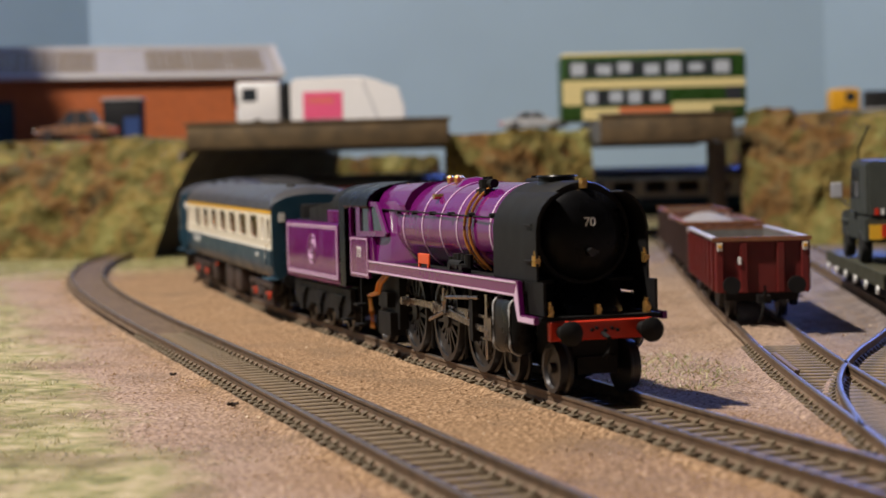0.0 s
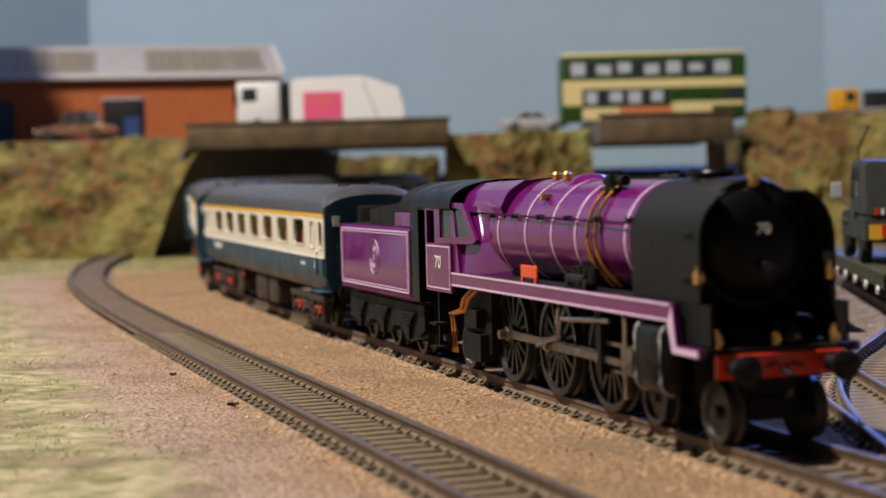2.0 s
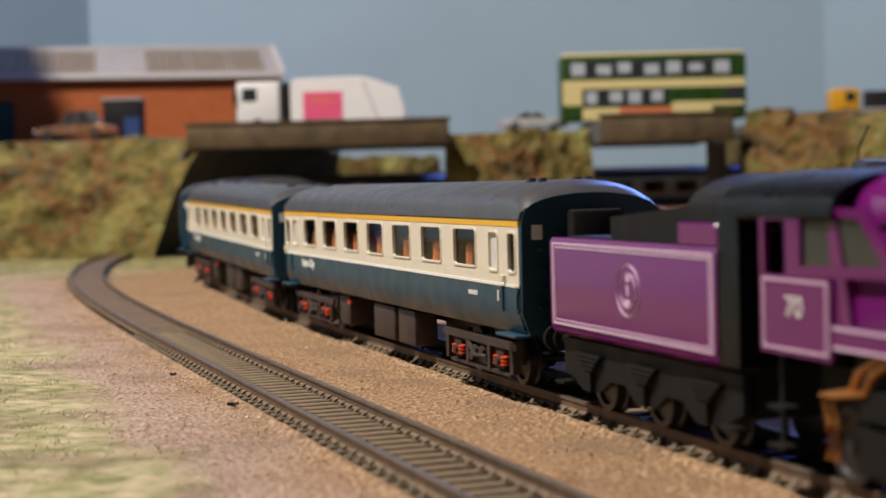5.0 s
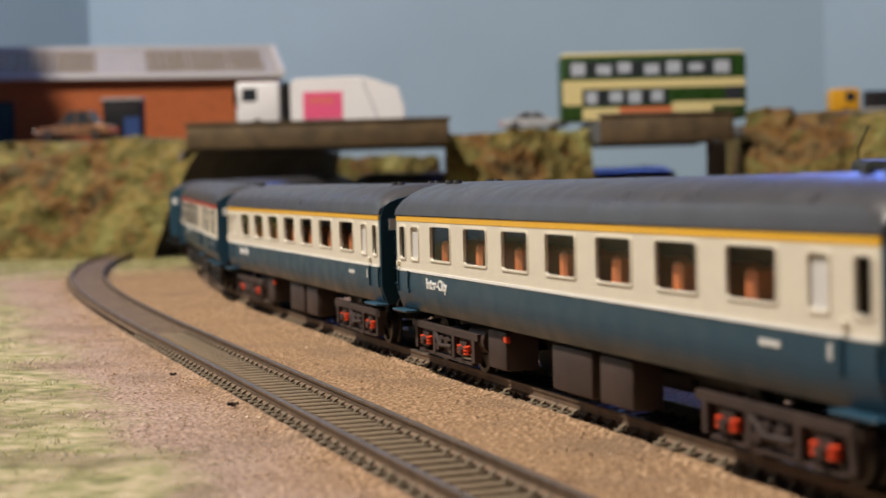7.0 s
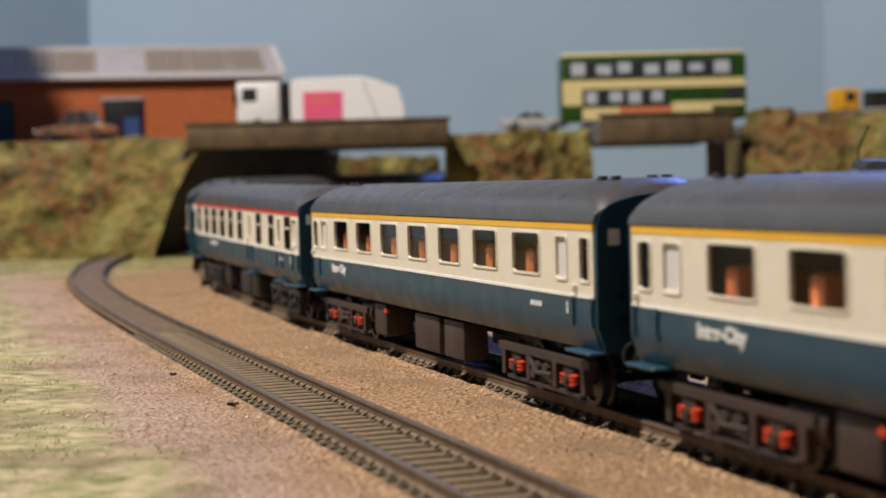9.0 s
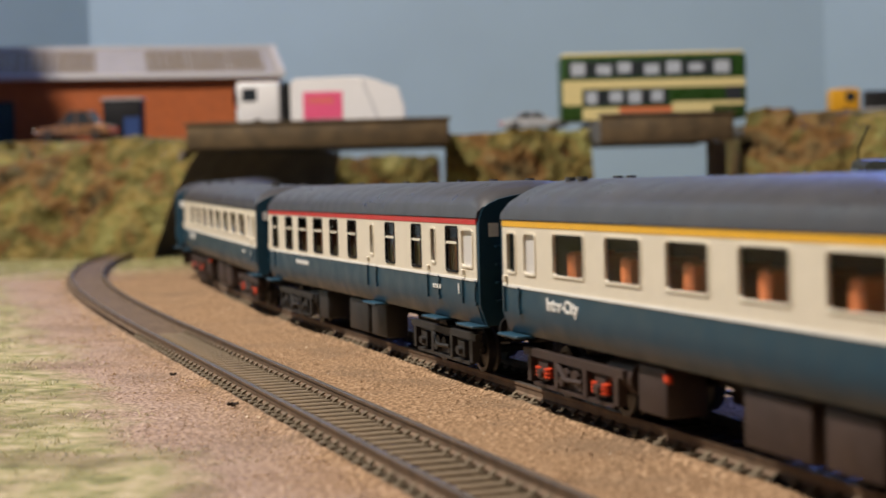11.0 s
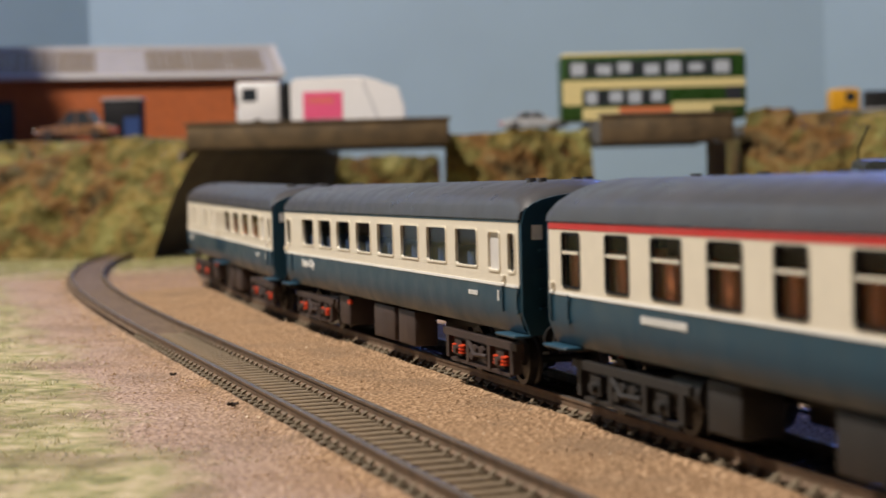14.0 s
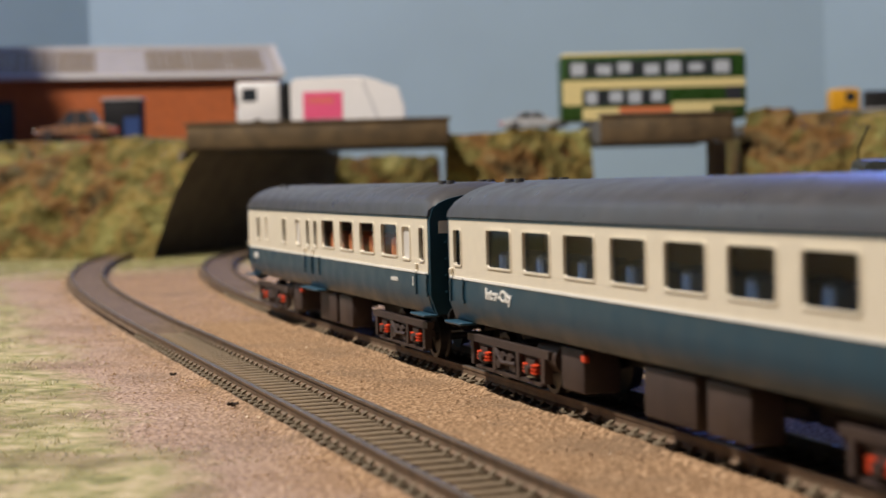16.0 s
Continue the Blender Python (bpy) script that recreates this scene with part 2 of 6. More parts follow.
def rise(y):
    """The board climbs gently towards the back."""
    k = min(max(0.0, y - 0.62), 0.80)
    return 0.0135 * k * k / (k + 0.10)


# ---- the setting ----
SHRINK = 0.88


def upper(ob, at=None):
    """Brings a thing of the upper level to its scale and distance: at is its foot, or None for what is laid out on the plan."""
    if at is None:
        ob.matrix_basis = Matrix.Translation((0, 0, 0.05)) @ Matrix.Diagonal((SHRINK, 1.1, SHRINK, 1)) @ Matrix.Translation((0, 0, -0.05)) @ ob.matrix_basis
    else:
        foot = Vector((at[0] * SHRINK, at[1] * 1.1, 0.05 + (at[2] - 0.05) * SHRINK))
        ob.matrix_basis = Matrix.Translation(foot) @ Matrix.Scale(SHRINK, 4) @ Matrix.Translation(-Vector(at)) @ ob.matrix_basis
    return ob


def lump(x, y, scale, seed=0.0):
    return noise.noise((x * scale + seed, y * scale - seed, seed))


def ground_height(x, y):
    across = 0.93 * x + 0.296 * y
    z = rise(y) - 0.0046 + 0.0006 * lump(x, y, 60) + 0.0004 * lump(x, y, 210, 3.0)
    if across < 0.06:
        z += 0.0012 * max(0.0, lump(x, y, 25, 7.0)) + min(0.006, (0.06 - across) * 0.03)
    return z


def build_ground():
    bm = bmesh.new()
    def grid(x0, x1, y0, y1, d):
        nx, ny = int(round((x1 - x0) / d)), int(round((y1 - y0) / d))
        rows = [[bm.verts.new((x0 + i * d, y0 + j * d, ground_height(x0 + i * d, y0 + j * d))) for i in range(nx + 1)] for j in range(ny + 1)]
        for j in range(ny):
            for i in range(nx):
                bm.faces.new((rows[j][i], rows[j][i + 1], rows[j + 1][i + 1], rows[j + 1][i]))
    grid(-1.2, 1.2, -1.6, 2.2, 0.008)
    ob = part("ground", bm, GROUND, smooth=180)
    return tagged(ob, "tan sand and earth scenic ground with pale green flock", "ground", kind="structure")


build_ground()

bm = boxes((-1.2, 1.2, -1.6, 2.2, -0.030, -0.008))
tagged(part("baseboard", bm, BOARD), "plywood layout baseboard under the scenery", "baseboard", kind="structure")
for nm, b in (("floor", (-1.8, 1.8, -2.75, 2.75, -0.95, -0.90)), ("ceiling", (-1.8, 1.8, -2.75, 2.75, 1.50, 1.55)),
              ("wall_west", (-1.85, -1.8, -2.75, 2.75, -0.90, 1.50)), ("wall_east", (1.8, 1.85, -2.75, 2.75, -0.90, 1.50)),
              ("wall_south", (-1.8, 1.8, -2.80, -2.75, -0.90, 1.50)), ("wall_north", (-1.8, 1.8, 2.75, 2.80, -0.90, 1.50))):
    tagged(part(nm, boxes(b), FLOORING if nm == "floor" else PLASTER), "plain grey carpet" if nm == "floor" else "plain off-white painted room surface", nm.split("_")[0], kind="structure")
for sx, sy in ((-1.1, -1.5), (1.06, -1.5), (-1.1, 2.1), (1.06, 2.1)):
    tagged(part("baseboard_leg", boxes((sx, sx + 0.04, sy, sy + 0.04, -0.90, -0.03)), BOARD), "square plywood leg under the layout", "leg", "layout legs", "structure")

# painted backboards: the rear one and the one that closes its right end
tagged(upper(part("backdrop", boxes((-1.2, 0.517, 1.80, 1.81, -0.02, 0.75)), SKY_PAINT)), "pale blue painted sky backboard", "backdrop", kind="structure")
bm = bmesh.new()
prism(bm, [(0.517, 1.80), (1.15, 1.35), (1.156, 1.358), (0.523, 1.81)], -0.02, 0.75, "z")
tagged(upper(part("backdrop", bm, SKY_PAINT)), "pale blue painted sky backboard at the end", "backdrop", kind="structure")


def rail_mesh(line, s0, s1, off, step=0.004):
    """A rail of I-like section, its head at z = 0."""
    prof = ((-0.0010, -0.0030), (0.0010, -0.0030), (0.0010, -0.0026), (0.0004, -0.0022), (0.0004, -0.0009), (0.00065, -0.0007), (0.00065, -0.0001), (0.0005, 0.0), (-0.0005, 0.0), (-0.00065, -0.0001),
            (-0.00065, -0.0007), (-0.0004, -0.0009), (-0.0004, -0.0022), (-0.0010, -0.0026))
    bm = bmesh.new()
    rings = []
    for s in np.arange(s0, s1 + 1e-6, step):
        x, y, th = on_line(line, float(s), off)
        rings.append([bm.verts.new((x - math.sin(th) * p, y + math.cos(th) * p, z + rise(y))) for p, z in prof])
    n = len(prof)
    for a, b in zip(rings, rings[1:]):
        for k in range(n):
            f = bm.faces.new((a[k], a[(k + 1) % n], b[(k + 1) % n], b[k]))
            f.material_index = 1 if k in (6, 7, 8) else 0
    bm.faces.new(rings[0][::-1])
    bm.faces.new(rings[-1])
    return bm


def sleeper_mesh():
    bm = boxes((-0.00150, 0.00150, -0.0114, 0.0114, -0.0062, -0.0029))
    bmesh.ops.bevel(bm, geom=bm.edges[:], offset=0.0003, segments=1, affect="EDGES")
    for y in (-0.0086, 0.0086):
        for d in (-1, 1):
            prism(bm, [(y + d * 0.0006, -0.0029), (y + d * 0.0020, -0.0029), (y + d * 0.0017, -0.0024), (y + d * 0.0006, -0.0019)], -0.0008, 0.0008, "x")
    return mesh_of("sleeper", bm, SLEEPER)


SLEEPER_MESH = sleeper_mesh()


def railway(name, label, line, s0, s1, pitch=0.0066, buried_from=9.0, bed=None, fill=None):
    bed, fill = bed or TRACKBED, fill or TRACKBED
    t = thing(name, label, "track", kind="structure")
    for off in (0.0086, -0.0086):
        ob = part("rail", rail_mesh(line, s0, s1, off), RAIL, t, "weathered nickel rail")
        ob.data.materials.append(RAILTOP)
    bm = bmesh.new()
    rows = []
    for s in np.arange(max(s0, -0.16), min(s1, 1.6), 0.004):
        row = []
        for j in range(7):
            off = (-0.0165, -0.0120, -0.0080, 0.0, 0.0080, 0.0120, 0.0165)[j]
            x, y, th = on_line(line, float(s), off)
            edge = abs(j - 3) == 3
            if edge:
                x, y, th = on_line(line, float(s), off * (1 + 0.16 * lump(x, y, 140, 4.0)))
            level = (-0.0058, -0.0033, -0.0050, -0.0048, -0.0050, -0.0033, -0.0058)[j]
            row.append(bm.verts.new((x, y, rise(y) + level + (0.0 if edge else 0.0005 * lump(x, y, 170, 6.0)))))
        rows.append(row)
    for a, b in zip(rows, rows[1:]):
        for j in range(6):
            bm.faces.new((a[j], a[j + 1], b[j + 1], b[j])).material_index = 1 if j in (0, 5) else 0
    part("track_bed", bm, bed, t, "dark brown fine ballast with sandy shoulders", smooth=180).data.materials.append(GROUND)
    if buried_from < s1:
        bm = bmesh.new()
        rows = []
        for s in np.arange(buried_from, min(s1, 1.6), 0.004):
            k = min(1.0, (s - buried_from) / 0.05)
            row = []
            for j in range(9):
                off = -0.0078 + j * 0.00195
                x, y, th = on_line(line, float(s), off)
                row.append(bm.verts.new((x, y, rise(y) - 0.0042 + 0.0028 * k + 0.0004 * lump(x, y, 150) - 0.0003 * (abs(j - 4) == 4))))
            rows.append(row)
        for a, b in zip(rows, rows[1:]):
            for j in range(8):
                bm.faces.new((a[j], a[j + 1], b[j + 1], b[j]))
        part("earth_infill", bm, fill, t, "earth filled between the rails", smooth=180)
    for s in np.arange(max(s0, -0.14), min(s1, 1.5, buried_from + 0.02), pitch):
        x, y, th = on_line(line, float(s))
        buried = 0.0012 * lump(x, y, 16, 2.0) - 0.0002
        part("sleeper", SLEEPER_MESH, SLEEPER, t, m=pose(x, y, rise(y) + min(0.0, buried) * 0.5, 0, 0, math.degrees(th) + random.uniform(-1.2, 1.2)))
    return t


# ---- banks, bridges ----
ROAD_Z = 0.096


def bank(name, label, front, back, z_top, lean=0.035, seed=1.0, bottom=-0.006, skew=0.0, rough_face=0.011):
    """A rough planted bank: front is its foot line, back its rear line, both from left to right."""
    bm = bmesh.new()
    nu, nv = 90, 46
    rows = []
    for j in range(nv + 1):
        v = j / nv
        row = []
        for i in range(nu + 1):
            u = i / nu
            k = u * (len(front) - 1)
            a = min(int(k), len(front) - 2)
            f = Vector(front[a]).lerp(Vector(front[a + 1]), k - a)
            b = Vector(back[a]).lerp(Vector(back[a + 1]), k - a)
            if v < 0.6:
                w = v / 0.6
                d, z = lean * w ** 1.4, bottom + (z_top - bottom) * (1 - (1 - w) ** 1.5)
                q = f + (b - f).normalized() * d
            else:
                w = (v - 0.6) / 0.4
                q = (f + (b - f).normalized() * lean).lerp(b, w)
                z = z_top - 0.004 * w
            q = Vector((q.x + skew * u ** 8 * min(1.0, v / 0.6), q.y))
            rough = rough_face if v < 0.62 else 0.003
            nx = noise.noise((q.x * 26 + seed, q.y * 26, z * 26)) + 0.6 * noise.noise((q.x * 70, q.y * 70 + seed, z * 70)) + 0.35 * noise.noise((q.x * 190, q.y * 190, z * 190 + seed))
            e = min(1.0, 6 * v)
            row.append(bm.verts.new((q.x + 0.3 * rough * nx, q.y - rough * nx * e, z + 0.5 * rough * nx * e)))
        rows.append(row)
    for a, b in zip(rows, rows[1:]):
        for i in range(nu):
            bm.faces.new((a[i], a[i + 1], b[i + 1], b[i]))
    # close the ends and the back down to the board
    for side in ((0, nu) if not skew else (0,)):
        low = [bm.verts.new((r[side].co.x, r[side].co.y, bottom)) for r in rows]
        for k in range(nv):
            bm.faces.new((rows[k][side], rows[k + 1][side], low[k + 1], low[k]))
    ob = part(name, bm, BANK, smooth=60)
    return tagged(upper(ob), label, "bank", "planted banks", "structure")


def girder(name, label, x0, x1, y0, y1, z0, z1):
    """A timber-faced bridge: parapet beam of planks, deck and edge strip."""
    t = thing(name, label, "bridge")
    part("parapet", rbox(x0, x1, y0, y0 + 0.007, z0, z1, 0.0012), TIMBER, t)
    part("parapet", rbox(x0, x1, y1 - 0.007, y1, z0, z1, 0.0012), TIMBER, t)
    part("deck", boxes((x0 + 0.001, x1 - 0.001, y0 + 0.0072, y1 - 0.0072, z0 + 0.001, ROAD_Z)), ROAD, t, "grey road deck")
    part("coping", rbox(x0 - 0.002, x1 + 0.002, y0 - 0.0012, y0 + 0.0085, z1 + 0.0002, z1 + 0.0022, 0.0006), TIMBER, t)
    return upper(t)


bank("bank_west", "mossy green and brown planted bank", [(-0.60, 1.02), (-0.47, 1.06), (-0.36, 1.085), (-0.226, 1.045)], [(-0.60, 1.34), (-0.47, 1.34), (-0.36, 1.34), (-0.226, 1.34)], 0.0930, 0.060, 1.0, skew=0.040)
bank("bank_middle", "short brown and green planted bank between two bridges", [(0.003, 1.115), (0.06, 1.10), (0.126, 1.115)], [(0.012, 1.165), (0.06, 1.165), (0.122, 1.165)], 0.091, 0.012, 5.0, rough_face=0.006)
bank("bank_east", "steep brown and green planted bank", [(0.238, 1.045), (0.30, 1.02), (0.45, 0.98), (0.75, 0.90)], [(0.345, 1.5), (0.40, 1.5), (0.50, 1.5), (0.75, 1.5)], 0.100, 0.05, 9.0)
bank("bank_behind", "low brown planted bank behind the loop", [(-0.14, 1.50), (-0.08, 1.50), (-0.03, 1.50), (0.0, 1.52)], [(-0.14, 1.7), (-0.08, 1.7), (-0.03, 1.7), (-0.01, 1.7)], 0.080, 0.03, 13.0)
girder("road_bridge", "brown timber-faced road bridge over the tracks", -0.205, 0.007, 1.085, 1.24, 0.081, 0.1005)
girder("road_bridge", "brown timber-faced road bridge over the sidings", 0.127, 0.232, 1.06, 1.22, 0.0775, 0.0985)

# the leaning wall that lines the cutting under the first bridge
bm = bmesh.new()
rows = []
for (ax, ay), (bx, by) in zip([(-0.245, 1.0878), (-0.2211, 1.1394), (-0.1907, 1.1873), (-0.1541, 1.2308), (-0.1232, 1.2601)], [(-0.2152, 1.0764), (-0.193, 1.1241), (-0.1648, 1.1685), (-0.131, 1.2088), (-0.1023, 1.2359)]):
    rows.append([bm.verts.new((ax + 0.010, ay, -0.006)), bm.verts.new((bx + 0.010, by, 0.0805)), bm.verts.new((bx + 0.006, by + 0.003, 0.0805)), bm.verts.new((ax + 0.006, ay + 0.003, -0.006))])
for a, b in zip(rows, rows[1:]):
    for k in range(4):
        bm.faces.new((a[k], a[(k + 1) % 4], b[(k + 1) % 4], b[k]))
bm.faces.new(rows[0][::-1])
bm.faces.new(rows[-1])
tagged(upper(part("cutting_wall", bm, CONCRETE)), "dark grey leaning wall lining the cutting", "wall", kind="structure")
# pier of the second bridge
tagged(upper(part("bridge_pier", rbox(0.2225, 0.234, 1.10, 1.125, -0.006, 0.0775, 0.001), CONCRETE)), "dark bridge pier", "pier", kind="structure")

# ---- tracks ----
railway("main_track", "weathered track of the inner loop", MAIN, -2.3, 1.95, buried_from=0.512)
railway("outer_track", "weathered track of the outer loop, sleepers half buried", OUTER, -1.2, 1.62, buried_from=0.30)


# ---- the train ----
LONG = 1.2193


def lengthen(t, by=LONG, round_parts=("wheelset", "driving_wheel", "axle", "tyre")):
    """Brings a vehicle drawn short to its full length; what is round along its side only moves."""
    for ob in t.children_recursive:
        kind = ob.name.split(".")[0]
        if ob.parent.name.split(".")[0] in round_parts:
            continue
        if kind == "tyre":
            mid = sum((v.co.x for v in ob.data.vertices), 0.0) / len(ob.data.vertices)
            for c in [ob] + list(ob.children):
                c.data.transform(Matrix.Translation((mid * (by - 1), 0, 0)))
        elif kind in round_parts:
            ob.matrix_basis = Matrix.Translation((ob.matrix_basis.translation.x * (by - 1), 0, 0)) @ ob.matrix_basis
        elif ob.type == "FONT":
            along = by if abs(ob.matrix_basis[0][0]) > 0.5 else 1.0
            ob.matrix_basis = Matrix.Translation((ob.matrix_basis.translation.x * (by - 1), 0, 0)) @ ob.matrix_basis @ Matrix.Diagonal((along, 1, 1, 1))
        else:
            ob.data.transform(Matrix.Diagonal((by, 1, 1, 1)))
    return t


VEHICLES, WHEELS, RODS = [], [], []
ROD_PHASE = 0.6
LENGTH, GAP = 0.2085, 0.016
ZW, ZG = 0.0253, 0.0407


def roof_bm(x0, x1, half, z0, z1, seg=14, ends=0.006):
    """A barrel roof with rounded ends."""
    bm = bmesh.new()
    rings = []
    xs = [(x0, 0.55), (x0 + ends * 0.3, 0.82), (x0 + ends, 1.0), (x1 - ends, 1.0), (x1 - ends * 0.3, 0.82), (x1, 0.55)]
    for x, k in xs:
        ring = []
        for i in range(seg + 1):
            a = math.pi * i / seg
            y, z = -half * math.cos(a), math.sin(a) ** 0.75
            ring.append(bm.verts.new((x, y, z0 + (z1 - z0) * z * k)))
        rings.append(ring)
    for a, b in zip(rings, rings[1:]):
        for i in range(seg):
            bm.faces.new((a[i], a[i + 1], b[i + 1], b[i]))
        bm.faces.new((a[0], b[0], b[-1], a[-1]))
    bm.faces.new(rings[0])
    bm.faces.new(rings[-1][::-1])
    return bm


def wheelset(parent, x, r, gauge=0.0078, seg=24):
    w = part("wheelset", tread(r, gauge, seg), STEEL, parent, m=Matrix.Translation((x, 0, r)))
    WHEELS.append((w, Vector((x, 0, r)), r))
    return w


def tread(r, gauge, seg=24):
    bm = bmesh.new()
    for d in (-1, 1):
        y = d * gauge
        lathe(bm, (0, 0, 0), [(y - d * 0.0006, 0.0), (y - d * 0.0006, r + 0.0008), (y, r + 0.0008), (y + d * 0.0004, r), (y + d * 0.0024, r * 0.985), (y + d * 0.0024, r * 0.80), (y + d * 0.0016, r * 0.74), (y + d * 0.0016, r * 0.22), (y + d * 0.0028, r * 0.2), (y + d * 0.0028, 0.0)], "y", seg)
    cyl(bm, (0, 0, 0), 0.001, gauge, "y", 8)
    return bm


def bogie(parent, x, orange=True, wb=0.0135, r=0.0060):
    b = part("bogie", boxes((x - 0.004, x + 0.004, -0.012, 0.012, 0.0065, 0.011)), UNDER_BLACK, parent, "dark bogie")
    for d in (-1, 1):
        bm = bmesh.new()
        y0, y1 = sorted((d * 0.0128, d * 0.0146))
        prism(bm, [(x - 0.021, 0.0088), (x - 0.021, 0.0070), (x - 0.010, 0.0052), (x - 0.006, 0.0035), (x + 0.006, 0.0035), (x + 0.010, 0.0052), (x + 0.021, 0.0070), (x + 0.021, 0.0088), (x + 0.008, 0.0108), (x - 0.008, 0.0108)], y0, y1, "y")
        for e in (-1, 1):
            y2, y3 = sorted((d * 0.0146, d * 0.0158))
            box(bm, x + e * wb - 0.0022, x + e * wb + 0.0022, y2, y3, 0.0045, 0.0085)
            cyl(bm, (x + e * 0.0045, d * 0.0152, 0.0055), 0.0012, 0.0008, "y", 10)
        f = part("side_frame", bm, UNDER if orange else UNDER_BLACK, b, "dark brown bogie side frame")
        y2, y3 = sorted((d * 0.0140, d * 0.0160))
        bm = boxes((x - 0.0235, x + 0.0235, y2, y3, 0.0094, 0.0112), (x - 0.0190, x + 0.0190, min(y2, y3) + 0.0003, max(y2, y3) - 0.0003, 0.0028, 0.0036))
        for u in (-0.0205, -0.0068, 0.0068, 0.0205):
            box(bm, x + u - 0.0009, x + u + 0.0009, y2, y3, 0.0036, 0.0094)
        tube(bm, [(x - 0.0060, d * 0.0158, 0.0088), (x - 0.0020, d * 0.0160, 0.0060), (x + 0.0060, d * 0.0160, 0.0064)], 0.0006, 6)
        for u in (-0.0022, 0.0022):
            cyl(bm, (x + u, d * 0.0154, 0.0072), 0.0014, 0.0008, "y", 10)
        part("footbeam", bm, UNDER if orange else UNDER_BLACK, f, "long beam, ties and damper of the bogie")
        for e in (-1, 1):
            bm = bmesh.new()
            cyl(bm, (x + e * wb, d * 0.0162, 0.0062), 0.0011, 0.0008, "y", 12)
            part("axle_cap", bm, UNDER if orange else UNDER_BLACK, f, "round axle end cap")
            for k in (-1, 1):
                if orange:
                    bm = bmesh.new()
                    prof = [(0.0052, 0.0)]
                    for w in range(3):
                        z = 0.0052 + 0.00085 * w
                        prof += [(z, 0.0006), (z + 0.0001, 0.0012), (z + 0.0005, 0.0012), (z + 0.0006, 0.0006)]
                    lathe(bm, (x + e * wb + k * 0.0022, d * 0.0154, 0), prof + [(0.0077, 0.0)], "z", 12)
                    part("axlebox_spring", bm, ORANGE, f, "bright orange coil spring")
    for e in (-1, 1):
        wheelset(parent, x + e * wb, r)
    return b


def side_sheet(x0, x1, y, z0, z1, holes, thick=0.0009):
    """One side's upper sheet with real window openings. holes: (x0, x1, z0, z1), from low to high x."""
    bm = bmesh.new()
    d = math.copysign(thick, y)
    y0, y1 = sorted((y, y - d))
    at = x0
    for a, b, c, e in holes:
        box(bm, at, a, y0, y1, z0, z1)
        box(bm, a, b, y0, y1, z0, c)
        box(bm, a, b, y0, y1, e, z1)
        at = b
    box(bm, at, x1, y0, y1, z0, z1)
    bmesh.ops.remove_doubles(bm, verts=bm.verts[:], dist=1e-6)
    return bm


def frame_bm(a, b, c, e, y, w=0.00045, proud=0.00025):
    d = math.copysign(1, y)
    y0, y1 = sorted((y - d * 0.0006, y + d * proud))
    r = 0.0010
    def loop(x0, x1, z0, z1, r):
        pts = []
        for cx, cz, a0 in ((x1 - r, z1 - r, 0), (x0 + r, z1 - r, 90), (x0 + r, z0 + r, 180), (x1 - r, z0 + r, 270)):
            for k in range(4):
                t = radians(a0 + 30 * k)
                pts.append((cx + r * math.cos(t), cz + r * math.sin(t)))
        return pts
    out, inn = loop(a - w * 0.4, b + w * 0.4, c - w * 0.4, e + w * 0.4, r), loop(a + w * 0.6, b - w * 0.6, c + w * 0.6, e - w * 0.6, r * 0.8)
    bm = bmesh.new()
    n = len(out)
    V = [[bm.verts.new((p[0], yy, p[1])) for p in ring] for ring in (out, inn) for yy in (y0, y1)]
    o0, o1, i0, i1 = V
    for k in range(n):
        j = (k + 1) % n
        bm.faces.new((o1[k], o1[j], i1[j], i1[k]))
        bm.faces.new((o0[k], o0[j], i0[j], i0[k]))
        bm.faces.new((o0[k], o0[j], o1[j], o1[k]))
        bm.faces.new((i0[k], i0[j], i1[j], i1[k]))
    return bm


